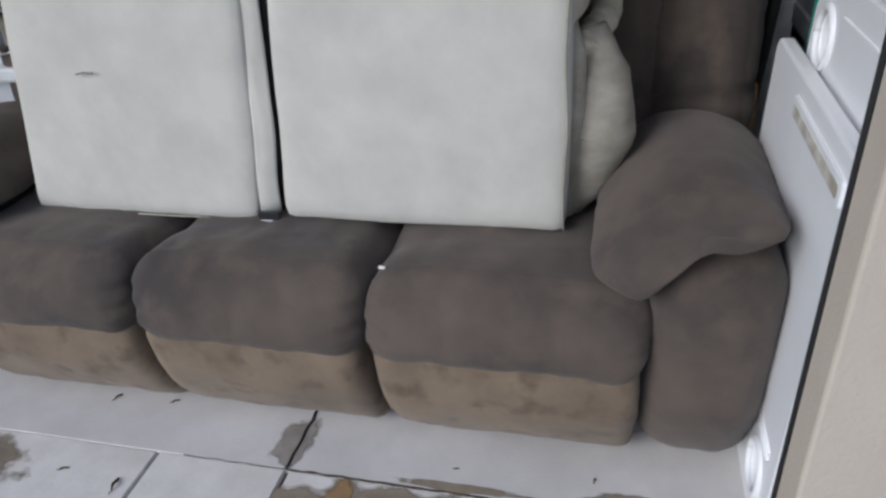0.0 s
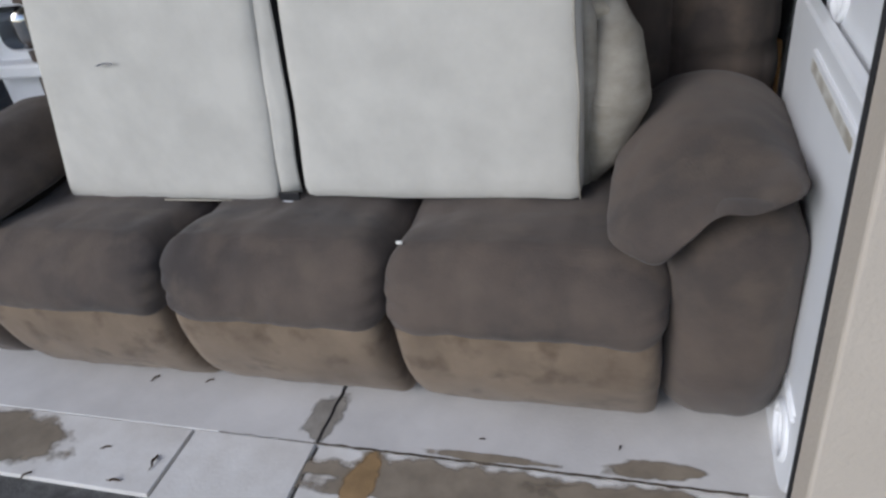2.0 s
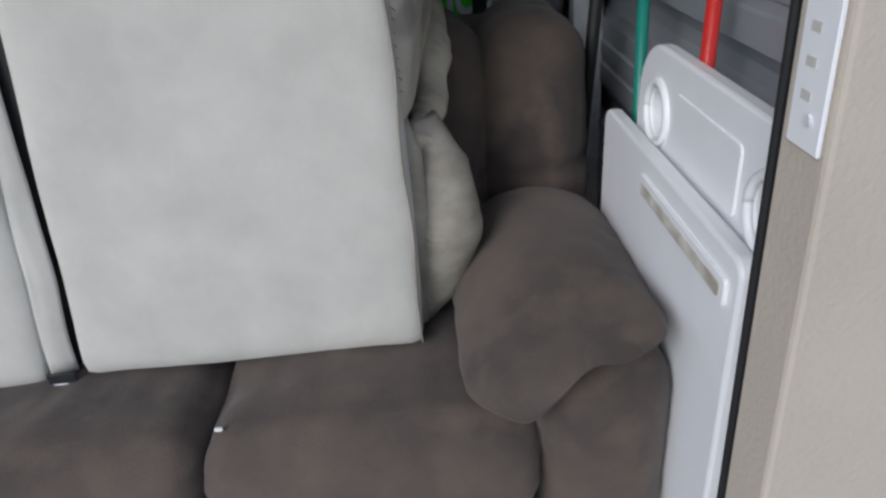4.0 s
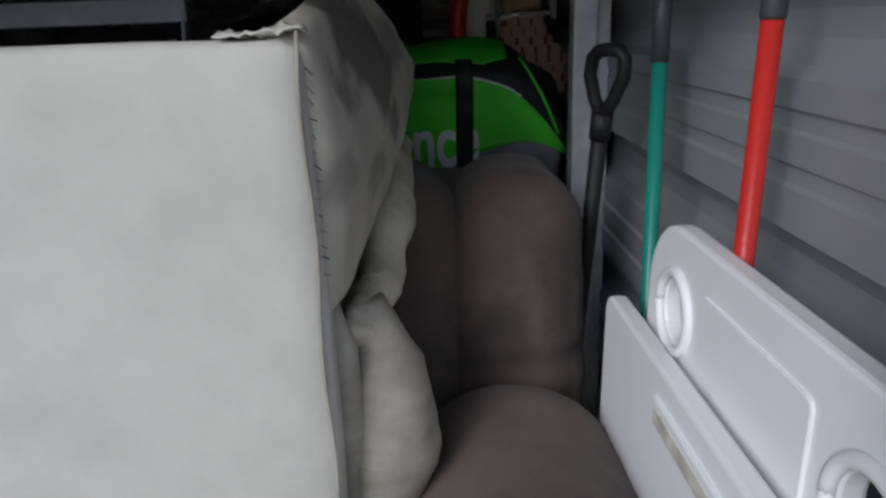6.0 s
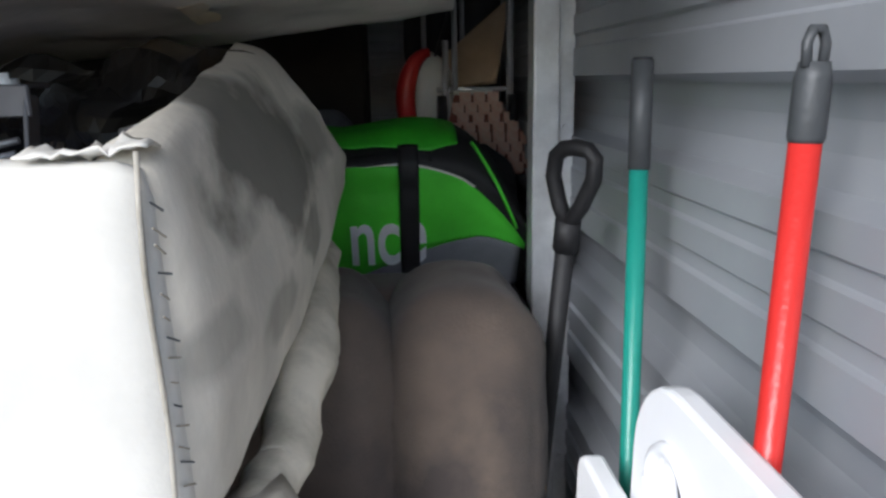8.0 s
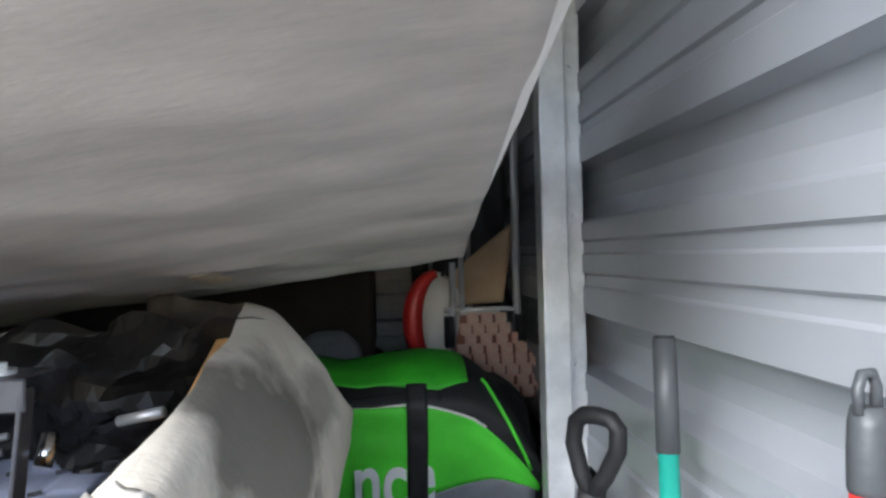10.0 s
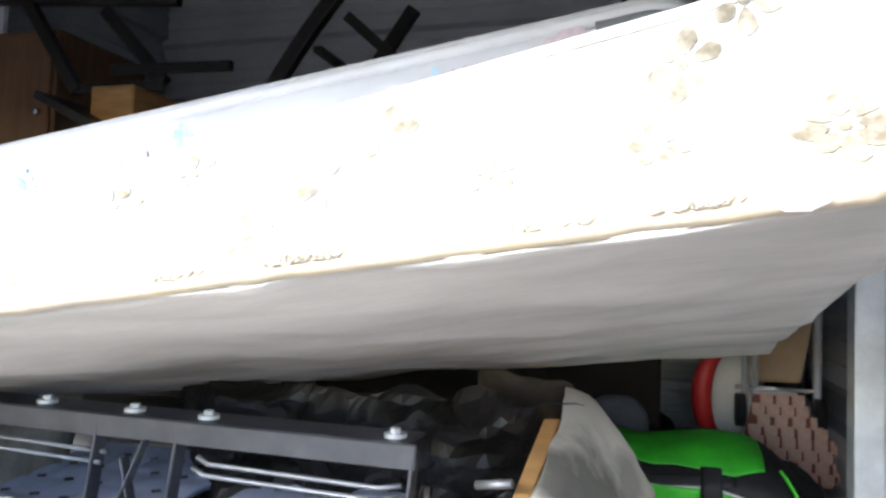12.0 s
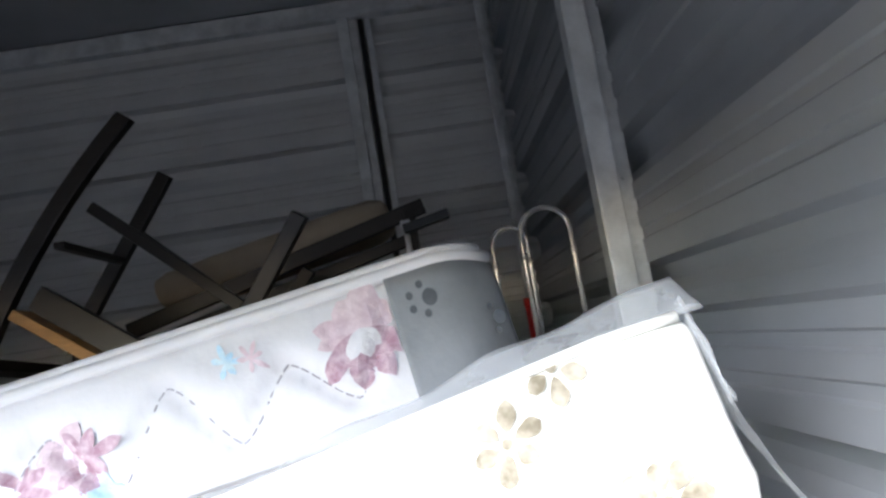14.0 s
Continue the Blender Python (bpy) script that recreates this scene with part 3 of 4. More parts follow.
part("side_seam", tube([lean(Vector((0.262 - 0.003 * math.sin(k), 1.437 , 0.50 + 0.77 * k / 16))) for k in range(17)], 0.0026, 6), DINGY, love, smooth=True)


def arm_shape(p):
    f = max(0, min(1, (p.y - 1.46) / 0.69))
    hi = 1.262 + 0.115 * min(1, f / 0.84) ** 0.9 - 0.13 * max(0, (f - 0.84) / 0.16) ** 1.6
    lo = 0.915 + 0.09 * f + 0.15 * f * f
    g = (p.z - 0.9) / 0.5
    z = lo + (hi - lo) * g
    x = p.x - 0.022 * f + 0.135 * f * min(1, max(0, 1.0 - g) / 0.62) ** 0.62 + 0.02 * math.sin(math.pi * max(0, min(1, g))) * math.sin(math.pi * min(1, f + 0.15))
    x += 0.03 * smooth01((g - 0.45) / 0.5) * smooth01((0.262 - p.x) / 0.05) * smooth01(f / 0.4)
    q = Vector((x, p.y, z))
    q.x += 0.010 * math.sin(math.pi * max(0, min(1, g))) * noise.noise(Vector((p.y * 7, p.z * 7, 8))) + 0.004 * noise.noise(Vector((p.y * 10, p.z * 4, 2))) + 0.004 * noise.noise(Vector((p.y * 9, p.z * 16, 5)))
    return q


part("arm", puff(0.205, 1.478, 0.9, 0.272, 2.15, 1.4, 0.03, 30, 0.0, 0.004, 9, shape=arm_shape), ARMSIDE, love, "soiled off-white arm side", smooth=True)


def roll(points, radii, wob, seg=18, n=30):
    """A creased stuffed roll along points."""
    own = bmesh.new()
    P = [Vector(p) for p in points]
    path, rad = [], []
    for i in range(n + 1):
        f = i / n * (len(P) - 1)
        k = min(int(f), len(P) - 2)
        g = f - k
        g = g * g * (3 - 2 * g)
        path.append(P[k].lerp(P[k + 1], g))
        rad.append(radii[k] + (radii[k + 1] - radii[k]) * g)
    own = tube(path, 0.05, seg, None, rad)
    for v in own.verts:
        v.co += wob * noise.noise_vector(v.co * 13) + wob * 0.55 * noise.noise_vector(v.co * 34)
    return own


part("arm_roll", roll([(0.315, 2.12, 1.09), (0.335, 1.98, 1.045), (0.330, 1.80, 0.955), (0.314, 1.66, 0.885), (0.292, 1.565, 0.868), (0.265, 1.53, 0.865)], [0.015, 0.034, 0.042, 0.032, 0.024, 0.012], 0.012, 26, 60), SOILED, love, "creased fabric roll of the arm", smooth=True)
part("arm_roll", roll([(0.30, 1.60, 0.90), (0.318, 1.585, 0.80), (0.320, 1.575, 0.68), (0.285, 1.56, 0.56), (0.26, 1.55, 0.50)], [0.03, 0.064, 0.085, 0.06, 0.03], 0.004), DINGY, love, "stuffed fabric roll of the arm", smooth=True)
part("arm_roll", roll([(0.256, 1.52, 0.96), (0.268, 1.52, 0.86), (0.272, 1.525, 0.70), (0.258, 1.52, 0.50)], [0.012, 0.026, 0.030, 0.02], 0.004), DINGY, love, "stuffed fabric roll of the arm", smooth=True)
part("arm", puff(-1.12, 1.47, 0.50, -0.98, 2.1, 1.36, 0.05, 12, shape=lean), SOILED, love, smooth=True)
part("wood_rail", beam((0.172, 1.64, 1.12), (0.222, 2.01, 1.330), 0.026, 0.05, up=(1, 0, 0)), RAWWOOD, love, "bare pale wooden frame rail")
part("torn_edge", sheet(lambda u, v: Vector((0.17 + 0.1 * u, 1.468 + 0.035 * v, 1.276 - 0.008 + 0.006 * math.sin(u * 8 + 2 * v) * v + 0.010 * noise.noise((u * 9, v * 5, 1)) + 0.006 * u)), 14, 5, 0.002), BEIGE, love, "frayed torn fabric edge", smooth=True)
stitch_rng = random.Random(5)
for k in range(14):
    z = 1.235 - 0.0185 * k - 0.006 * stitch_rng.random()
    n = 0.004 + 0.007 * stitch_rng.random()
    part("stitch", tube([(0.269, 1.463, z), (0.269 + n * 0.6, 1.465 + n, z - 0.004 - 0.006 * stitch_rng.random())], 0.0010, 5), FRAYED if k % 3 else GRIP, love)
part("tear", tube([(-0.845, 1.4315, 0.845), (-0.82, 1.431, 0.850), (-0.80, 1.4315, 0.848)], 0.0022, 5), IRON, love, "small dark tear")
part("hanging_lining", sheet(lambda u, v: Vector((0.04 + 0.19 * u, 2.16 + 0.03 * math.sin(u * 7 + v * 2), 1.08 + 0.32 * v - 0.04 * u * v + 0.01 * noise.noise((u * 5, v * 5, 2)))), 20, 16, 0.003), LINING, love, "brown dusty lining cloth", smooth=True)
part("inner_rail", box(-0.96, 1.50, 0.95, 0.20, 1.53, 1.24, 0.004), RAWWOOD, love)
part("underside_lining", sheet(lambda u, v: Vector((-1.0 + 1.2 * u, 1.55 + 0.55 * v, 1.06 - 0.05 * v + 0.03 * noise.noise((u * 8, v * 5, 3)))), 30, 14, 0.003), PLASTIC, love, "black crumpled underside lining", smooth=True)


def crumple(u, v):
    x = -0.55 + 0.83 * u
    y = 2.10 + 0.10 * noise.noise((u * 5, v * 3, 8))
    z = 1.02 + 0.33 * v
    d = noise.noise_vector((u * 9, v * 6, 4)) * 0.035 + noise.noise_vector((u * 23, v * 15, 6)) * 0.012
    return Vector((x, y - 0.14 * v * u, z)) + d


part("underside_lining", sheet(crumple, 60, 30, 0.002), PLASTIC, love, "black crumpled underside lining", smooth=False)
mech = part("recliner_bar", box(-0.98, 1.745, 1.286, 0.06, 1.752, 1.322, 0.002, 1, box(-0.98, 1.7525, 1.317, 0.045, 1.835, 1.322, 0.001)), IRON, love, "grey steel recliner bar with bolts")
for x in (-0.9, -0.62, -0.44, -0.30, 0.015):
    w = part("washer", tube([(x, 1.785, 1.322), (x, 1.785, 1.328)], 0.017, 18), STEEL, mech)
    part("bolt", tube([(x, 1.785, 1.328), (x, 1.785, 1.335)], 0.008, 6), STEEL, mech)
for dz, dy in ((0, 0), (-0.014, -0.012)):
    part("rod", tube([(-0.30, 1.76 + dy, 1.268 + dz), (-0.28, 1.76 + dy, 1.258 + dz), (0.0, 1.76 + dy, 1.253 + dz), (0.035, 1.76 + dy, 1.260 + dz)], 0.0042, 8), DULL, love, "bright steel rod", smooth=True)
    part("rod", tube([(-0.95, 1.76 + dy, 1.268 + dz), (-0.47, 1.76 + dy, 1.258 + dz)], 0.0042, 8), DULL, love, "bright steel rod", smooth=True)
for x in (-0.33, 0.055, -0.48):
    part("link", beam((x, 1.76, 1.31), (x - 0.015, 1.74, 1.08), 0.03, 0.006, up=(0, 1, 0)), IRON, love, "grey steel recliner link")
for xa, za, xb, zb in ((-0.42, 1.26, -0.36, 1.10), (-0.38, 1.29, -0.44, 1.12), (-0.33, 1.2, -0.42, 1.08)):
    part("link", beam((xa, 1.74, za), (xb, 1.72, zb), 0.02, 0.005, up=(0, 1, 0)), IRON, love, "grey steel recliner link")
part("pin", tube([(0.135, 1.80, 1.262), (0.19, 1.78, 1.275)], 0.0065, 12), DULL, love, "bright steel pivot pin", smooth=True)
part("pin", tube([(0.06, 1.80, 1.25), (0.06, 1.78, 1.22)], 0.010, 12), CHROME, love, "bright steel pivot pin", smooth=True)
part("spring", tube([(-0.33 + 0.02 * math.sin(k * 0.9), 1.70 + 0.01 * k, 1.15 + 0.004 * k) for k in range(10)], 0.006, 7), CHROME, love, smooth=True)

pad = thing("seat_pad", label="pale blue tufted cushion pad with dark marks", category="cushion", group="blue pads")


def tuft(u, v):
    x, y = -0.40 + 0.42 * u, 1.82 + 0.42 * v
    d = abs(math.sin(u * math.pi * 6)) * abs(math.sin(v * math.pi * 5))
    return Vector((x, y, 1.11 + 0.006 * d ** 0.5 + 0.03 * v))


part("cover", sheet(tuft, 60, 50, 0.012), BLUEPAD, pad, smooth=True)
for i in range(1, 6):
    for j in range(1, 5):
        x, y = -0.40 + 0.42 * i / 6, 1.82 + 0.42 * j / 5
        part("tuft_button", tube([(x - 0.008, y, 1.113 + 0.03 * j / 5), (x + 0.008, y + 0.004, 1.115 + 0.03 * j / 5)], 0.0035, 6), IRON, pad)

copy_thing(pad, Matrix.Translation((-0.50, 0.0, 0.0)))

# ---- mattresses ----
m1 = thing("mattress", label="white mattress with gold flower print and grey underside", category="mattress")


def sag(p):
    p.z += 0.035 * (-p.x / 1.5) * max(0, p.y / 1.05)
    return p


H1 = 0.245


def front(z):
    """How far the front face lies back at height z: the lower edge flares out."""
    f = max(0, min(1, z / H1))
    return 0.168 * (1 - (1 - f) ** 5)


def slump(x):
    """The mattress is pressed thinner away from its free end."""
    return 1 - 0.085 * max(0, min(1.0, -x - 0.03)) / H1


def m1_shape(p):
    p.x -= 0.042 * max(0, 1 - p.z / 0.1) * max(0, 1 + p.x / 0.4)
    p.y += front(p.z) * max(0, 1 - p.y / 0.5)
    p.z *= slump(p.x)
    p.z += 0.004 * noise.noise(Vector((p.x * 4, p.y * 9, 3))) * (1 if p.y > 0.35 else 0)
    p.y += 0.004 * noise.noise(Vector((p.x * 7, p.z * 9, 1))) * max(0, 1 - p.y / 0.5)
    return sag(p)


body = part("body", puff(-1.92, 0, 0.006, 0.052, 1.06, H1, 0.022, 56, 0.0, 0.0, 5, shape=m1_shape), TICK, m1, smooth=True)


def under(u, v):
    fold = 0.011 * noise.noise((u * 7 + v * 5, v * 4 - u * 3, 5)) + 0.006 * noise.noise((u * 16 - v * 9, v * 9, 1)) + 0.002 * noise.noise((u * 50 + v * 22, v * 8, 1))
    return sag(Vector((-1.905 + 1.892 * u + 0.02 * u * v, 0.006 + 1.04 * v, 0.003 - 0.012 * math.sin(math.pi * u) * math.sin(math.pi * v) ** 0.7 + fold)))


part("dust_cover", sheet(under, 110, 60, 0.003), UNDER, m1, "grey woven underside", smooth=True)
part("piping", tube([(-1.90 + 1.850 * k / 80, 0.004 + 0.002 * noise.noise((k * 0.8, 1, 1)), 0.009 + 0.002 * noise.noise((k * 0.6, 2, 7))) for k in range(81)], 0.0085, 8), GOLDTRIM, m1, "stained yellowed bottom piping", smooth=True)
part("piping", tube([(-1.90 + 1.94 * k / 50, 0.168, H1 * slump(-1.90 + 1.94 * k / 50) - 0.003) for k in range(51)], 0.005, 8), TICK, m1, smooth=True)


def print_flower(parent, x, z, r, material, n=7, seed=0):
    own = bmesh.new()
    for k in range(n):
        a = k * math.tau / n + seed
        petal(r * 0.22 * math.cos(a), r * 0.22 * math.sin(a), a, r * (0.75 + 0.12 * math.sin(k * 2.3 + seed)), r * 0.50, own)
    own.faces.new([own.verts.new((cx, cy, 0.0002)) for cx, cy in circle(0, 0, r * 0.15, 12)])
    bmesh.ops.triangulate(own, faces=own.faces[:])
    bmesh.ops.subdivide_edges(own, edges=[e for e in own.edges if e.calc_length() > 0.012], cuts=1)
    slope = math.hypot(1, (front(z + 0.01) - front(z - 0.01)) / 0.02)
    for v in own.verts:
        px, pz = x + v.co.x, z + v.co.y / slope
        q = Vector((px, front(pz) + max(0, pz - H1 + 0.006), min(pz, H1 - 0.004)))
        q.y += 0.004 * noise.noise(Vector((px * 7, pz * 9, 1)))
        q.z *= slump(px)
        v.co = q + Vector((0, -0.0022, 0.0012))
    return part("flower_print", own, material, parent, "faded printed flower")


FLOWERS = [(-0.028, 0.102, 0.040), (-0.136, 0.190, 0.035), (-0.080, 0.236, 0.034), (-0.165, 0.115, 0.026), (-0.412, 0.198, 0.036), (-0.47, 0.15, 0.036), (-0.31, 0.12, 0.03)]
FLOWERS += [(-0.55 - 0.17 * k, 0.10 + 0.09 * (k % 2), 0.036) for k in range(8)] + [(-0.62 - 0.21 * k, 0.205 - 0.12 * (k % 2), 0.03) for k in range(6)]
for k, (x, z, r) in enumerate(FLOWERS):
    print_flower(m1, x, z, r, GOLDPRINT, 8 if k == 0 else 6, k * 1.3)
for c in (-0.53, -0.44, -0.42, -0.26, -0.185, -0.17, -0.80, -1.05):
    for k in range(6):
        x = c + 0.007 * k + 0.003 * math.sin(k * 7 + c * 30)
        part("fray", tube([(x, -0.005, 0.010), (x + 0.003, -0.005, 0.0125 + 0.004 * math.sin(k * 3 + c * 40)), (x + 0.007, -0.006, 0.009), (x + 0.011, -0.005, 0.011 + 0.003 * math.sin(k * 5 + c * 70))], 0.0008, 5), FRAYED, m1, "frayed dirty thread")
part("loose_tab", tube([(-0.115, 0.0, 0.010), (-0.108, -0.004, 0.002), (-0.096, -0.006, 0.0), (-0.086, -0.003, 0.004), (-0.08, 0.001, 0.012)], 0.0018, 6), TICK, m1, "loose looped white tab")


def wrap(u, v):
    x = -0.62 + 0.685 * u
    h = (0.012 + 0.045 * max(0, u - 0.3) ** 1.2) * v
    return Vector((x, 0.168 + 0.05 * v + 0.004 * noise.noise((u * 14, v * 3, 2)), H1 * slump(x) - 0.002 + h + 0.008 * v * noise.noise((u * 9, 1, 2))))


part("plastic_wrap", sheet(wrap, 50, 6, 0.0012), FILM, m1, "translucent plastic wrap edge", smooth=True)


def wrap2(u, v):
    z = H1 + 0.014 - 0.10 * v + 0.010 * noise.noise((u * 8, v, 4)) - 0.05 * u * (1 - v)
    x = 0.050 + 0.014 * v * (0.5 + 0.5 * math.sin(u * 4 + 0.5)) + 0.007 * noise.noise((u * 6, v * 3, 9))
    return Vector((x, front(z) + 0.004 + 0.2 * u, z))


part("plastic_wrap", sheet(wrap2, 24, 18, 0.0012), FILM, m1, "translucent plastic wrap edge", smooth=True)


def skirt(u, v):
    """Loose film that hangs past the mattress end and flares towards its foot."""
    z = H1 - 0.004 - (H1 - 0.012) * v
    x = 0.054 + 0.010 * v + 0.024 * v * v + 0.004 * noise.noise((u * 2, v * 4, 7)) + 0.01 * u * v
    return Vector((x, front(z) + 0.004 + 0.04 * u, z + 0.012 * noise.noise((u * 4, v * 6, 3)) * v))


part("plastic_wrap", sheet(skirt, 24, 26), FILM, m1, "loose translucent plastic wrap", smooth=True)
part("stain", sheet(lambda u, v: sag(Vector((-0.40 + 0.035 * u + 0.012 * noise.noise((u * 3, v * 3, 5)), 0.74 + 0.10 * v, -0.0165 + 0.002 * u))), 10, 10, 0.0006), GOLDTRIM, m1, "small tan stain")
m1.matrix_world = pose(0.548, 1.232, 1.608, -9.5, -8.3, 0)

m2 = thing("mattress", label="thin white quilted mattress with pink flowers and grey end", category="mattress")
TH = 0.225


def quilt_z(x):
    """Height of the meandering quilting line."""
    k = (-0.24 - x) / 0.085
    t = k - math.floor(k)
    t = t if int(math.floor(k)) % 2 == 0 else 1 - t
    return 0.055 + 0.095 * (0.5 * t + 0.5 * smooth01(t)) + 0.012 * math.sin(x * 23)


def m2_shape(p):
    if p.y < 0.1 and p.x < -0.165:
        k = smooth01((-0.165 - p.x) / 0.05)
        p.y -= 0.013 * k * math.sin(math.pi * max(0, min(1, p.z / TH)))
        p.y += 0.020 * k * math.exp(-((p.z - quilt_z(p.x)) / 0.020) ** 2)
        p.y += 0.004 * noise.noise(Vector((p.x * 22, p.z * 16, 2))) + 0.003 * noise.noise(Vector((p.x * 60, p.z * 26, 4)))
    c = max(0, (p.x + 0.10) / 0.10)
    p.y += 0.09 * c ** 2 * max(0, 1 - p.y / 0.3)
    return p


part("body", puff(-1.9, 0, 0, 0, 0.95, TH, 0.03, 110, 0.0, 0.002, 6, shape=m2_shape), QUILT, m2, smooth=True)


def grey_end(u, v):
    x = -0.165 + 0.165 * u
    c = max(0, (x + 0.10) / 0.10)
    return Vector((x - 0.002 * c, -0.006 + 0.09 * c ** 2 + 0.0015 * math.sin(v * 7), 0.012 + (TH - 0.026) * v))


part("end_panel", sheet(grey_end, 20, 8, 0.004), GREYFAB, m2, "grey fabric end panel with paw prints", smooth=True)


def rim(x):
    c = max(0, (x + 0.10) / 0.10)
    return 0.003 + 0.09 * c ** 2


part("piping", tube([(x, rim(x), TH - 0.006) for x in [-1.88 + 1.87 * k / 70 for k in range(71)]], 0.011, 8), QUILT, m2, smooth=True)
part("piping", tube([(x, rim(x) + 0.012, TH + 0.010) for x in [-1.88 + 1.86 * k / 70 for k in range(71)]], 0.009, 8), QUILT, m2, smooth=True)


part("piping", tube([(x, rim(x) - 0.004, 0.018) for x in [-1.88 + 1.87 * k / 70 for k in range(71)]], 0.008, 8), QUILT, m2, smooth=True)


def paw(x, z, s, y):
    own = bmesh.new()
    own.faces.new([own.verts.new((cx, cy, 0)) for cx, cy in circle(0.35 * s, 0, 0.42 * s, 14, 0.5 * s)])
    for k in range(4):
        a = radians(100 + 54 * k)
        own.faces.new([own.verts.new((cx, cy, 0)) for cx, cy in circle(0.95 * s * math.cos(a) + 0.15 * s, 0.85 * s * math.sin(a), 0.2 * s, 10, 0.24 * s)])
    ob = part("paw_print", own, PAW, m2, "dark grey printed paw")
    ob.matrix_local = pose(x, y, z, 90, 0, 0)


paw(-0.118, 0.165, 0.026, -0.0095)
paw(-0.03, 0.115, 0.022, 0.028)
def m2_front(x, z, off):
    q = m2_shape(Vector((x, 0.0, z)))
    return Vector((q.x, q.y - off, q.z))


def bloom(x, z, r, mt, angles, width=0.42, label="printed flower", off=0.003):
    """A printed flower that follows the quilted side."""
    own = bmesh.new()
    for j, a in enumerate(angles):
        petal(0, 0, radians(a), r * (0.82 + 0.2 * math.sin(j * 2 + a)), r * width, own)
    bmesh.ops.triangulate(own, faces=own.faces[:])
    bmesh.ops.subdivide_edges(own, edges=[e for e in own.edges if e.calc_length() > 0.01], cuts=2)
    bmesh.ops.triangulate(own, faces=own.faces[:])
    for v in own.verts:
        v.co = m2_front(min(x + v.co.x, -0.168), max(0.012, min(TH - 0.014, z + v.co.y)), off)
    return part("flower_print", own, mt, m2, label)


bloom(-0.212, 0.150, 0.075, PINK, (35, 75, 115, 150), 0.62, "pale pink printed petals")
bloom(-0.225, 0.155, 0.055, PINK, (165, 195), 0.5, "pale pink printed petals")
bloom(-0.215, 0.150, 0.085, PLUM, (222, 258, 292, 328), 0.40, "plum printed petals", 0.004)
bloom(-0.215, 0.152, 0.045, QUILT, (240, 275, 310), 0.5, "white printed petals", 0.005)
for k, (x, z, r, mt, w) in enumerate(((-0.66, 0.10, 0.07, PINK, 0.5), (-0.615, 0.10, 0.06, PLUM, 0.34), (-0.70, 0.085, 0.05, PLUM, 0.34), (-0.405, 0.165, 0.030, SKYBLUE, 0.3), (-0.37, 0.160, 0.030, PINK, 0.25), (-0.60, 0.040, 0.04, SKYBLUE, 0.5), (-0.64, 0.035, 0.04, SKYBLUE, 0.5), (-0.95, 0.12, 0.055, PINK, 0.5), (-1.0, 0.09, 0.045, PLUM, 0.4), (-0.86, 0.17, 0.025, SKYBLUE, 0.4), (-1.2, 0.15, 0.03, SKYBLUE, 0.4), (-1.32, 0.14, 0.05, PINK, 0.5))):
    bloom(x, z, r, mt, [200 + 52 * j + 17 * k for j in range(6)], w, off=0.003 + 0.0004 * (k % 3))
for k in range(90):
    x = -0.20 - 0.0125 * k
    part("quilt_stitch", tube([m2_front(x - 0.009 * f, quilt_z(x - 0.009 * f), 0.003) for f in (0, 0.5, 1)], 0.0013, 5), QUILTLINE, m2)
m2.matrix_world = pose(0.480, 1.785, 1.752, -11, -9, 0)

# ---- bag, box and tools by the wall ----
crate = thing("storage_box", label="dark grey plastic storage box behind the sofa", category="box")
part("body", box(0.05, 2.36, 0, 0.74, 2.80, 0.80, 0.02, 2), IRON, crate)
part("lid", box(0.03, 2.34, 0.802, 0.745, 2.82, 0.842, 0.012, 2), BLACK, crate)

bag = thing("duffel_bag", label="bright green and black nylon duffel bag", category="bag")


def bag_x(u):
    return 0.12 + 0.64 * u


def bag_front(u, v, off=0.0):
    """The bag's front skin: v goes up the front and over to the top."""
    x = bag_x(u)
    side = 1 - max(0, (u - 0.72) / 0.28) ** 2 * 0.55 - max(0, (0.15 - u) / 0.15) ** 2 * 0.2
    a = v * math.pi * 0.62
    h = 0.345 * side
    y = 2.455 - 0.085 * math.sin(min(a * 1.35, math.pi)) + 0.26 * max(0, v - 0.5) ** 1.3 * 1.6
    z = 0.848 + h * math.sin(min(a, math.pi / 2)) ** 0.9 + 0.008 * math.sin(u * 13) * v + 0.030 * smooth01((v - 0.52) / 0.42) * side
    y += 0.05 * max(0, (u - 0.75) / 0.25) ** 2
    d = 0.010 * noise.noise((u * 7, v * 6, 3)) + 0.005 * noise.noise((u * 16, v * 14, 5))
    return Vector((x, y + d - off, z + 0.4 * d + off * 0.5 * v))


def band(u0, u1, v0, v1, off, nu=24, nv=16, edge=None):
    def fn(a, b):
        u = u0 + (u1 - u0) * a
        lo, hi = (v0, v1) if edge is None else edge(u)
        return bag_front(u, lo + (hi - lo) * b, off)
    return sheet(fn, nu, nv, 0.002)


def arc_hi(u):
    return 0.50 - 0.30 * max(0, u - 0.55) ** 1.7 * 2.2 + 0.03 * math.sin(u * 5)


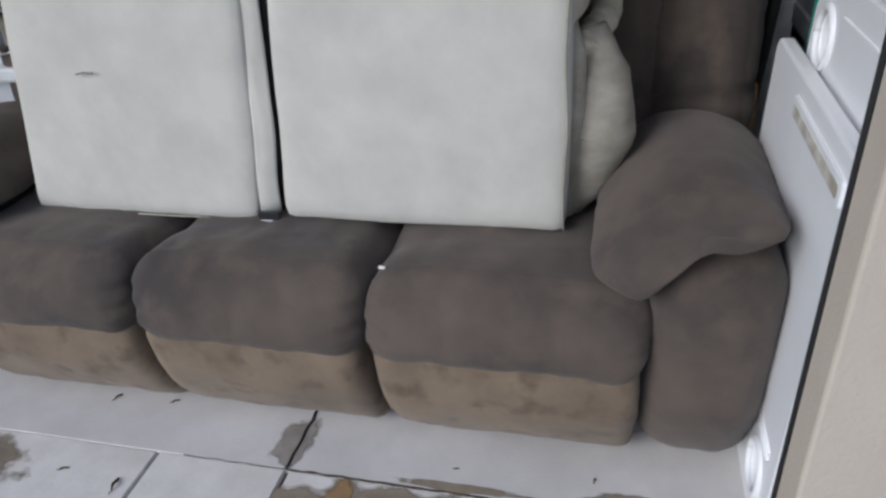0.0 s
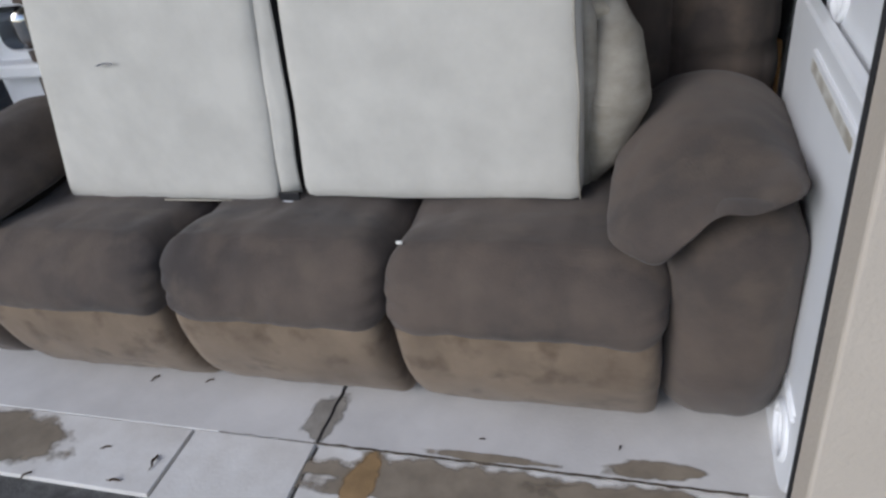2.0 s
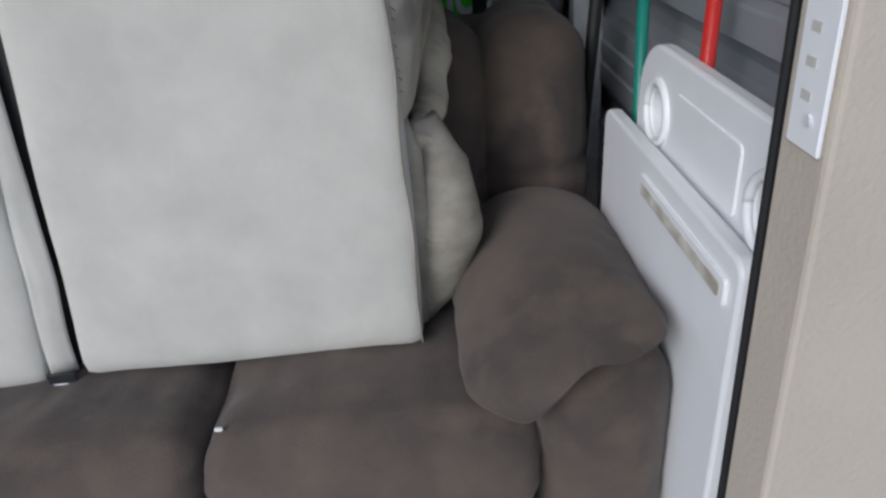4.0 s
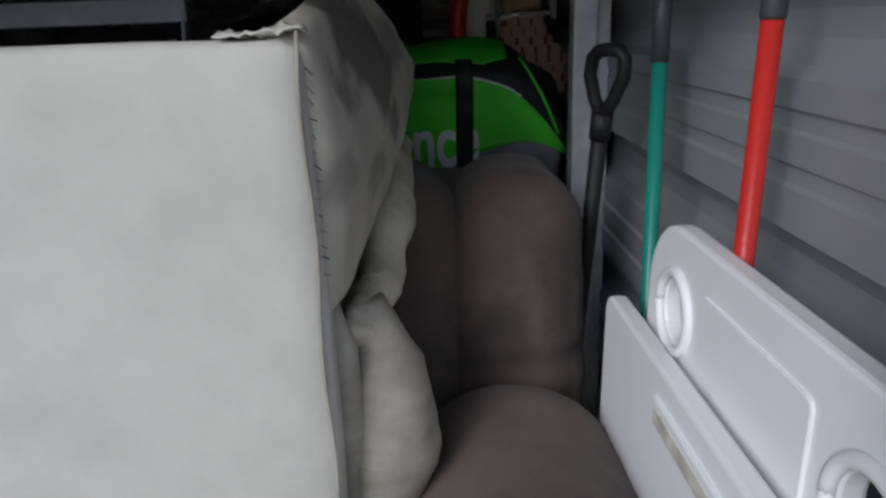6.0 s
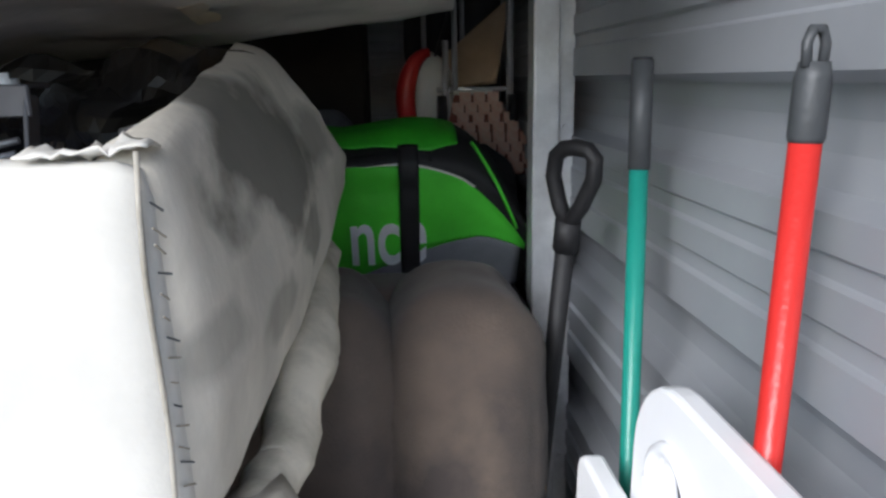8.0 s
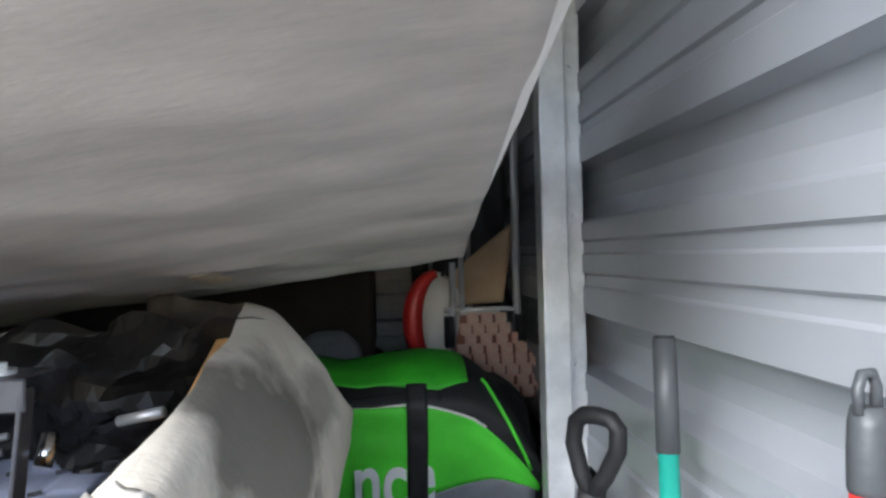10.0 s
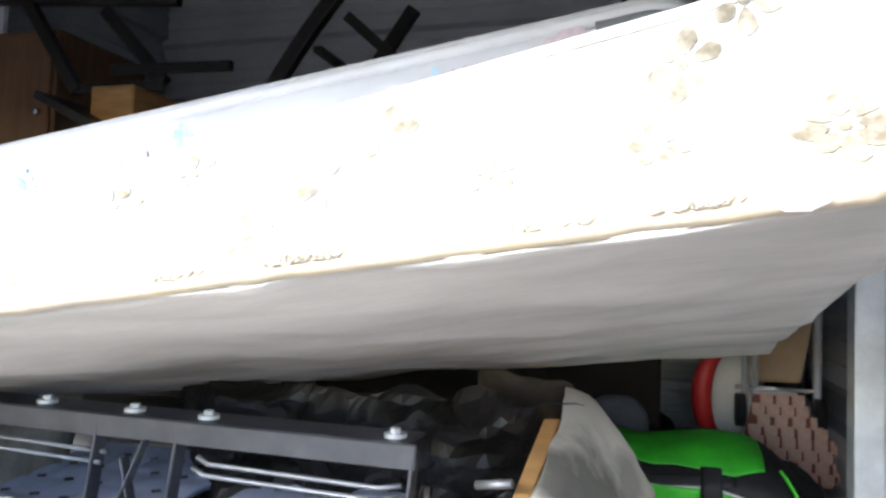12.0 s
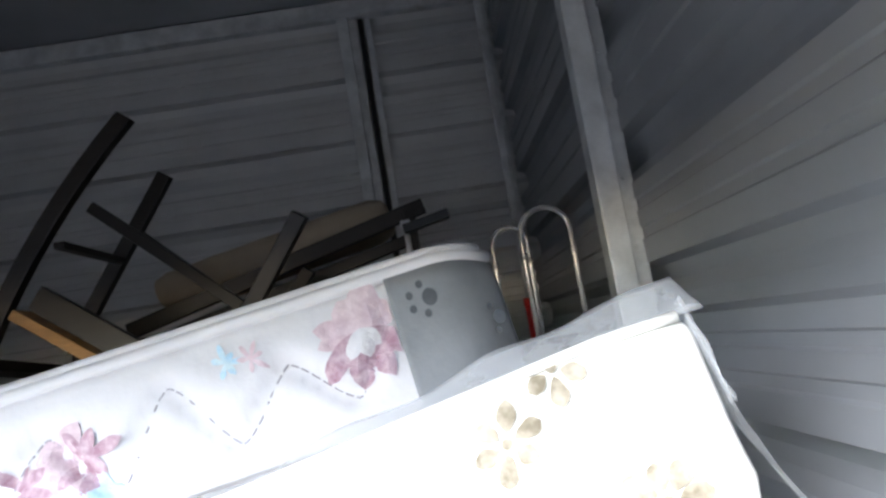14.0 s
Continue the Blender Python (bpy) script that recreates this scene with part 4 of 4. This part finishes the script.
part("shell", band(0, 1, 0.0, 1.0, 0.0, 40, 30), BLACK, bag, smooth=True)
part("back", puff(0.13, 2.46, 0.846, 0.75, 2.72, 1.16, 0.08, 10), BLACK, bag, smooth=True)
part("green_panel", band(0.0, 0.985, 0, 1, 0.004, edge=lambda u: (0.02 + 0.24 * max(0, u - 0.3) / 0.7, arc_hi(u))), GREEN, bag, "bright green front panel", smooth=True)
part("grey_base", band(0.3, 0.97, 0, 1, 0.003, edge=lambda u: (0.0, 0.018 + 0.24 * max(0, u - 0.3) / 0.7)), GREYFAB, bag, "grey fabric base panel", smooth=True)
part("green_flap", band(0.0, 0.75, 0, 1, 0.005, edge=lambda u: (0.655 - 0.06 * math.exp(-((u - 0.64) / 0.10) ** 2) + 0.02 * math.sin(u * 9), 0.97)), FLAPGREEN, bag, "green top flap", smooth=True)
part("piping", tube([bag_front(0.80 + 0.15 * k / 12, 0.72 - 0.36 * k / 12, 0.006) for k in range(13)], 0.004, 6), GREEN, bag, "green piping", smooth=True)
part("trim_tape", tube([bag_front(0.02 + 0.78 * k / 20, arc_hi(0.02 + 0.78 * k / 20) + 0.004, 0.005) for k in range(21)], 0.0028, 6), TICK, bag, "pale reflective edge tape", smooth=True)
part("strap", band(0.552, 0.617, 0.02, 0.62, 0.0135, 4, 24), BLACK, bag, "black webbing strap", smooth=True)
part("strap", band(0.0, 0.66, 0.525, 0.585, 0.009, 30, 4), BLACK, bag, "black webbing strap", smooth=True)
fc = bpy.data.curves.new("letters", "FONT")
fc.body = "nce"
fc.size = 0.23
fc.extrude = 0.001
fc.offset = 0.004
fc.space_character = 1.0
tmp = new("letters_tmp", fc)
lm = bpy.data.meshes.new_from_object(tmp.evaluated_get(bpy.context.evaluated_depsgraph_get()))
bpy.data.objects.remove(tmp)
lb = bmesh.new()
lb.from_mesh(lm)
bmesh.ops.triangulate(lb, faces=lb.faces[:])
bmesh.ops.subdivide_edges(lb, edges=[e for e in lb.edges if e.calc_length() > 0.02], cuts=2)
for v in lb.verts:
    u = (0.362 + v.co.x * 0.52 - 0.12) / 0.64
    p = bag_front(u, 0.100 + v.co.y * 1.32, 0.0088 + v.co.z)
    v.co = p
part("lettering", lb, SILVERINK, bag, "silver printed letters")


def pole_tool(name, label, x, y, top, xb, yb, grip, material, loop):
    tl = thing(name, label=label, category="tool")
    d = Vector((x - xb, y - yb, top)).normalized()
    b = Vector((xb, yb, 0.0))
    n = top / d.z
    g = n - grip
    part("handle", tube([b + d * 0.004, b + d * g], 0.0125, 14), material, tl, smooth=True)
    if loop:
        part("grip", tube([b + d * f for f in (g, g + 0.004, g + grip * 0.5, g + grip * 0.8, g + grip)], 0.02, 14, None, [0.0128, 0.0142, 0.0142, 0.0136, 0.0115]), GRIP, tl, "dark grey plastic grip", smooth=True)
        t = b + d * (g + grip - 0.004)
        part("hanging_loop", tube([t + Vector((-0.009, -0.004, 0)), t + Vector((-0.010, -0.004, 0.018)), t + Vector((-0.005, -0.002, 0.028)), t + Vector((0.005, 0.002, 0.028)), t + Vector((0.010, 0.004, 0.018)), t + Vector((0.009, 0.004, 0))], 0.0042, 8), GRIP, tl, smooth=True)
    else:
        part("grip", tube([b + d * g, b + d * (n - 0.003)], 0.0142, 14), GRIP, tl, "dark grey tubular grip", smooth=True)
        part("grip_end", tube([b + d * (n - 0.003), b + d * n], 0.012, 14), BLACK, tl, smooth=True)
    return tl


pole_tool("garden_tool", "long red handled garden tool with grey grip", 0.782, 1.452, 1.325, 0.757, 1.46, 0.062, RED, True)
pole_tool("garden_tool", "long teal handled garden tool with dark grip", 0.772, 1.80, 1.338, 0.748, 1.70, 0.138, TEAL, False)
shovel = thing("shovel", label="black shovel with a D-shaped handle against the post", category="shovel")
a = Vector((0.722, 1.958, 1.085))
b = Vector((0.712, 2.20, 0.22))
part("shaft", tube([b, a], 0.0155, 12), BLACK, shovel, smooth=True)
part("blade", sheet(lambda u, v: Vector((0.60 + 0.2 * u, 2.20 + 0.05 * v + 0.03 * math.sin(math.pi * u), 0.30 - 0.298 * v + 0.03 * (u - 0.5) ** 2)), 12, 8, 0.003), IRON, shovel, smooth=True)
ax = Vector((0.62, -0.78, 0)).normalized()
up = (a - b).normalized()
part("socket", tube([a - up * 0.03, a + up * 0.02], 0.02, 12), BLACK, shovel, smooth=True)
loop = [(0, 0.01), (0.026, 0.045), (0.047, 0.09), (0.044, 0.122), (0.028, 0.134), (0, 0.137), (-0.028, 0.134), (-0.044, 0.122), (-0.047, 0.09), (-0.026, 0.045), (0, 0.01)]
part("d_grip", tube([a + ax * p * 0.78 + up * q for p, q in loop], 0.0125, 10), BLACK, shovel, smooth=True)
stick = thing("wooden_stick", label="thin pale wooden stick leaning in the gap", category="stick")
part("shaft", tube([(0.705, 1.95, 0.02), (0.715, 2.10, 0.72)], 0.009, 8), RAWWOOD, stick, smooth=True)


# ---- white plastic panels ----
def plastic_panel(x, y0, y1, z0, z1, flip, label, tilt):
    """A moulded board that stands on its edge along y; one pair of corners is rounded about its holes."""
    pl = thing("plastic_board", label=label, category="board", group="white plastic boards")
    w, h = y1 - y0, z1 - z0
    hz = h - 0.118 if not flip else 0.118
    r = (0.03, 0.11, 0.11, 0.03) if not flip else (0.11, 0.03, 0.03, 0.11)
    hs = [circle(c, hz, 0.047) for c in (0.118, w - 0.118)]
    b = part("board", plate(round_rect(0, 0, w, h, r), hs, 0.03), WHITEP, pl)
    kids = [b]
    for c in (0.118, w - 0.118):
        ring = bmesh.new()
        ring = tube([(c + 0.056 * math.cos(k * math.tau / 32), hz + 0.056 * math.sin(k * math.tau / 32), -0.001) for k in range(33)], 0.0085, 8)
        kids.append(part("hole_rim", ring, WHITEP, pl, "raised rim round a hole", smooth=True))
    if not flip:
        kids.append(part("raised_field", plate(round_rect(0.21, h - 0.165, w - 0.21, h - 0.055, (0.012,) * 4), [], 0.006), WHITEP, pl))
        kids[-1].location.z = -0.004
        kids.append(part("lower_rib", tube([(0.02, h - 0.215, 0), (w - 0.02, h - 0.215, 0)], 0.007, 8), WHITEP, pl, smooth=True))
    else:
        kids.append(part("handle_slot", plate(round_rect(0.03, h - 0.085, w - 0.27, h - 0.040, (0.010,) * 4), [], 0.008), WHITEP, pl, "raised moulded handle bar"))
        kids[-1].location.z = -0.006
        kids.append(part("slot_grime", plate(round_rect(0.045, h - 0.075, w - 0.285, h - 0.052, (0.006,) * 4), [], 0.002), SLOTGRIME, pl, "grimy yellowed handle slot"))
        kids[-1].location.z = -0.0068
        for x0, zz in ((0.05, 0.21), (0.05, 0.225)):
            kids.append(part("foot_rib", tube([(x0, zz, -0.001), (0.19, zz, -0.001)], 0.005, 8), WHITEP, pl, smooth=True))
    m = Matrix(((0, 0, 1), (1, 0, 0), (0, 1, 0))).to_4x4()
    pl.matrix_world = Matrix.Translation((x, y0, z0)) @ pose(0, 0, 0, 0, tilt, 0) @ m
    return pl


plastic_panel(0.712, 0.985, 1.665, 0.002, 1.0, False, "tall white moulded plastic board with two round holes", 1.2)
plastic_panel(0.672, 1.07, 1.755, 0.001, 0.835, True, "low white moulded plastic board with a handle slot", 1.2)

# ---- far corner: cart and clutter ----
cart = thing("chrome_cart", label="chrome folding shopping cart with looped handles", category="cart")
for y, dz in ((2.97, 0.055), (3.12, 0.05)):
    for x0, x1 in ((0.575, 0.69), (0.652, 0.806)):
        r = (x1 - x0) / 2
        pts = [(x0, y, 0.9), (x0, y, 2.10 + dz - 0.06)] + [((x0 + x1) / 2 - r * math.cos(a), y, 2.10 + dz - 0.05 + r * math.sin(a)) for a in [math.pi * k / 10 for k in range(11)]] + [(x1, y, 2.10 + dz - 0.06), (x1, y, 0.9)]
        if (y < 3) == (x0 > 0.65):
            f = part("handle_loop", tube(pts, 0.0085, 10), BRIGHTCHROME, cart, smooth=True)
            for x in (x0, x1):
                part("collar", tube([(x, y, 2.03), (x, y, 2.05)], 0.012, 10), BRIGHTCHROME, cart, smooth=True)
part("crossbar", tube([(0.60, 2.97, 1.285), (0.81, 2.97, 1.285)], 0.007, 8), BRIGHTCHROME, cart, smooth=True)
part("upright", tube([(0.625, 2.96, 0.3), (0.625, 2.96, 1.42)], 0.0095, 10), BRIGHTCHROME, cart, smooth=True)
part("upright", tube([(0.80, 2.95, 0.3), (0.815, 2.97, 1.80)], 0.0095, 10), BRIGHTCHROME, cart, smooth=True)
for x in (0.612, 0.812):
    part("wheel", tube([(x - 0.012, 2.95, 1.225), (x + 0.012, 2.95, 1.225)], 0.045, 18), BLACK, cart, "black rubber wheel", smooth=True)
part("base_frame", tube([(0.60, 2.92, 0.05), (0.82, 2.92, 0.05), (0.82, 3.15, 0.05), (0.60, 3.15, 0.05), (0.60, 2.92, 0.05)], 0.009, 8), BRIGHTCHROME, cart, smooth=True)

house = thing("toy_house", label="toy house with a pink scalloped tile roof", category="toy house")
part("body", box(0.60, 2.95, 0.845, 0.82, 3.0, 1.10, 0.004), CARD, house)
ROOF = ((0.595, 1.05), (0.93, 1.05), (0.752, 1.272), (0.648, 1.272))
roofp = bmesh.new()
for yy in (2.925, 2.945):
    roofp.faces.new([roofp.verts.new((x, yy + 0.3 * (z - 1.2), z)) for x, z in ROOF])
part("roof", roofp, TILEBED, house)
for j in range(8):
    z = 1.06 + 0.0275 * j
    f = (z - 1.05) / 0.222
    xl, xr = 0.595 + 0.053 * f, 0.93 - 0.178 * f
    wd = 0.0165
    n = int((xr - xl) / (2.25 * wd))
    for i in range(n):
        x = xl + (i + 0.5 + 0.35 * (j % 2)) * (xr - xl - 0.35 * wd) / n
        own = bmesh.new()
        pts = [own.verts.new((px, py, 0)) for px, py in [(-wd, 0.026), (wd, 0.026)] + [(wd * math.cos(t), 0.004 + 0.014 * math.sin(t)) for t in [-math.pi * k / 8 for k in range(9)]]]
        fc2 = own.faces.new(pts)
        bmesh.ops.solidify(own, geom=[fc2], thickness=0.004)
        ob = part("roof_tile", own, PINKTILE, house)
        ob.matrix_world = pose(x, 2.915 + 0.3 * (z - 1.2), z, 80, 0, 0)
part("ridge", tube([(0.645, 2.95, 1.276), (0.756, 2.95, 1.276)], 0.006, 8), TICK, house, smooth=True)

ball = thing("red_helmet", label="red and white rounded plastic helmet", category="helmet")
part("shell", puff(0.515, 2.99, 1.13, 0.645, 3.12, 1.385, 0.064, 16, 0.01, 0.002), TICK, ball, "white rounded shell", smooth=True)
rim_pts = [(0.585 - 0.075 * math.sin(t), 2.975 - 0.012 * math.sin(t), 1.255 + 0.135 * math.cos(t)) for t in [math.pi * (0.02 + 0.96 * k / 16) for k in range(17)]]
part("stripe", tube(rim_pts, 0.02, 12, None, [0.012 + 0.016 * math.sin(math.pi * k / 16) for k in range(17)]), RED, ball, "red curved side band", smooth=True)
sack = thing("cardboard_sheet", label="bent tan cardboard sheet in the corner", category="cardboard")
part("sheet", sheet(lambda u, v: Vector((0.58 + 0.20 * u + 0.04 * v * u, 3.06 + 0.03 * math.sin(u * 4), 1.28 + 0.02 * u + 0.24 * v * (0.25 + 0.75 * u))), 14, 14, 0.006), CARD, sack, smooth=True)
sack2 = thing("dark_garment_bag", label="dark creased garment bag hung in the corner", category="garment bag")
part("bag", sheet(lambda u, v: Vector((0.52 + 0.30 * u, 3.2 + 0.03 * noise.noise((u * 6, v * 4, 2)), 1.0 + 0.78 * v)), 20, 30, 0.01), BLACK, sack2, smooth=True)
part("strap", beam((0.60, 3.0, 1.38), (0.74, 3.02, 1.78), 0.04, 0.008, up=(0, 1, 0)), BLACK, sack2)
broom = thing("red_pole", label="red plastic pole standing in the far corner", category="pole")
part("shaft", tube([(0.70, 3.42, 0.0), (0.70, 3.40, 1.90)], 0.016, 12), RED, broom, smooth=True)
part("cap", tube([(0.70, 3.40, 1.90), (0.70, 3.40, 1.93)], 0.019, 12), RED, broom, smooth=True)
pil = thing("pillow", label="small pale grey pillow behind the loveseat", category="pillow")
part("case", puff(0.19, 2.90, 1.0, 0.36, 3.02, 1.23, 0.055, 12, 0.01, 0.006), GREYFAB, pil, smooth=True)
pile = thing("plastic_covered_pile", label="large pile under creased black plastic sheeting", category="pile")
part("cover", puff(-1.6, 2.50, 0.0, 0.46, 3.5, 1.14, 0.12, 30, 0.02, 0.03, 3), PLASTIC, pile)
# Added prop for the stool; its near-black colour paints the dark space below.
pile2 = thing("cardboard_box", label="added cardboard box, near black for shade, under the stool", category="box")
part("body", box(-0.75, 2.98, 1.15, 0.40, 3.5, 1.98, 0.01), SHADECARD, pile2)
part("flap", box(-0.75, 2.96, 1.97, 0.40, 3.24, 1.985, 0.003), SHADECARD, pile2)

# ---- chairs on the pile ----
chair = thing("dining_chair", label="dark wooden dining chair upside down on the mattress", category="chair", group="upturned chairs")
part("back_leg", beam((-0.395, 2.70, 2.57), (-0.83, 2.70, 1.99), 0.036, 0.046, bow=-0.03), DARKWOOD, chair)
part("back_leg", beam((-0.452, 3.12, 2.515), (-0.74, 3.12, 2.10), 0.036, 0.046), DARKWOOD, chair)
part("front_leg", beam((0.055, 2.60, 2.205), (-0.16, 2.66, 1.93), 0.036, 0.042), DARKWOOD, chair)
part("front_leg", beam((-0.02, 3.08, 2.12), (-0.30, 3.08, 1.80), 0.036, 0.042), DARKWOOD, chair)
part("stretcher", beam((-0.515, 2.70, 2.335), (-0.135, 2.65, 2.0), 0.020, 0.032), DARKWOOD, chair)
part("stretcher", beam((-0.56, 3.12, 2.33), (-0.24, 3.08, 2.03), 0.020, 0.032), DARKWOOD, chair)
part("stretcher", beam((-0.62, 2.72, 2.25), (-0.62, 3.10, 2.25), 0.02, 0.03, up=(0, 0, 1)), DARKWOOD, chair)
part("seat_rail", beam((-0.68, 2.70, 2.115), (-0.36, 2.68, 1.875), 0.025, 0.07), DARKWOOD, chair)
part("seat", beam((-0.735, 2.90, 2.075), (-0.36, 2.88, 1.80), 0.44, 0.03), RAWWOOD, chair, "bare orange wooden seat underside")
part("backrest_rail", beam((-0.86, 2.72, 1.96), (-0.86, 3.10, 1.93), 0.03, 0.09, up=(0, 0, 1)), DARKWOOD, chair)

bench = thing("upholstered_stool", label="upturned stool with tan padded seat and dark legs", category="stool")
part("seat_pad", puff(-0.58, 3.22, 0.0, 0.27, 3.55, 0.125, 0.05, 14, 0.0, 0.004), TANPAD, bench, "tan padded seat", smooth=True)
part("rail", beam((-0.62, 3.05, -0.06), (0.38, 3.05, 0.0), 0.03, 0.05), DARKWOOD, bench)
part("rail", beam((-0.62, 3.18, -0.10), (0.30, 3.18, -0.07), 0.03, 0.04), DARKWOOD, bench)
part("leg", beam((0.33, 3.05, 0.0), (0.30, 3.05, -0.16), 0.035, 0.035), DARKWOOD, bench)
for o in bench.children:
    o.matrix_local = pose(0, 0, 2.19, 0, -11, 0)
rack = thing("white_metal_stand", label="thin white metal stand with a dark paddle top", category="stand")
part("pole", tube([(0.308, 3.0, 1.16), (0.308, 3.0, 2.17)], 0.009, 8), WHITEP, rack, smooth=True)
part("bracket", box(0.292, 2.985, 2.19, 0.324, 3.012, 2.215, 0.003), WHITEP, rack)
part("paddle", beam((0.30, 2.99, 2.185), (0.445, 2.99, 2.215), 0.05, 0.028), GRIP, rack)

# ---- far left ----
cab = thing("wooden_cabinet", label="tall brown wooden cabinet by the wall", category="cabinet")
part("body", box(-2.10, 2.75, 0, -1.64, 3.2, 2.40, 0.006), BROWNWOOD, cab)
part("door", box(-2.09, 2.735, 0.08, -1.65, 2.749, 2.38, 0.004), BROWNWOOD, cab)
part("knob", tube([(-1.69, 2.735, 2.1), (-1.69, 2.715, 2.1)], 0.012, 10), CHROME, cab, smooth=True)
for z in (2.26, 2.13):
    part("hinge", tube([(-1.63, 2.738, z), (-1.63, 2.738, z + 0.02)], 0.006, 8), CHROME, cab, smooth=True)
chair2 = thing("dining_chair", label="dark wooden chair frame upside down on a stack", category="chair", group="upturned chairs")
part("top_rail", beam((-1.95, 2.72, 2.53), (-1.12, 2.72, 2.46), 0.03, 0.07), DARKWOOD, chair2)
part("leg", beam((-1.72, 2.70, 2.47), (-1.49, 2.70, 2.15), 0.034, 0.04), DARKWOOD, chair2)
part("leg", beam((-1.47, 2.78, 2.46), (-1.21, 2.78, 2.19), 0.034, 0.04), DARKWOOD, chair2)
part("stretcher", beam((-1.40, 2.75, 2.235), (-0.935, 2.75, 2.225), 0.025, 0.032), DARKWOOD, chair2)
part("stretcher", beam((-1.50, 2.70, 2.16), (-1.21, 2.78, 2.18), 0.025, 0.032), DARKWOOD, chair2)
part("seat", beam((-1.56, 2.74, 2.12), (-1.10, 2.74, 1.90), 0.30, 0.03), DARKWOOD, chair2)
blk = thing("wooden_crate", label="orange varnished wooden crate under the chair", category="crate")
part("body", box(-1.43, 2.69, 1.85, -1.26, 2.95, 2.165, 0.006), RAWWOOD, blk)
part("knob", tube([(-1.345, 2.69, 2.0), (-1.345, 2.675, 2.0)], 0.012, 10), IRON, blk, smooth=True)
# Added support for the crate and chair frame, in the same near-black card.
stack = thing("cardboard_box", label="added cardboard box, near black, under the chair", category="box")
part("body", box(-1.60, 2.72, 1.15, -0.80, 3.3, 1.845, 0.01), SHADECARD, stack)
part("flap", box(-1.60, 2.70, 1.83, -0.80, 3.0, 1.849, 0.003), SHADECARD, stack)
vac = thing("white_appliance", label="white plastic appliance with a shiny round dial", category="appliance")
part("body", puff(-1.66, 1.86, 0.0, -1.30, 2.05, 1.02, 0.04, 12, 0, 0.002), WHITEP, vac, smooth=True)
part("dial", puff(-1.50, 1.78, 0.78, -1.36, 1.87, 0.92, 0.044, 12, 0, 0.0), CHROME, vac, "shiny round dial", smooth=True)
part("ledge", box(-1.62, 1.80, 0.70, -1.34, 1.87, 0.745, 0.01, 2), WHITEP, vac)
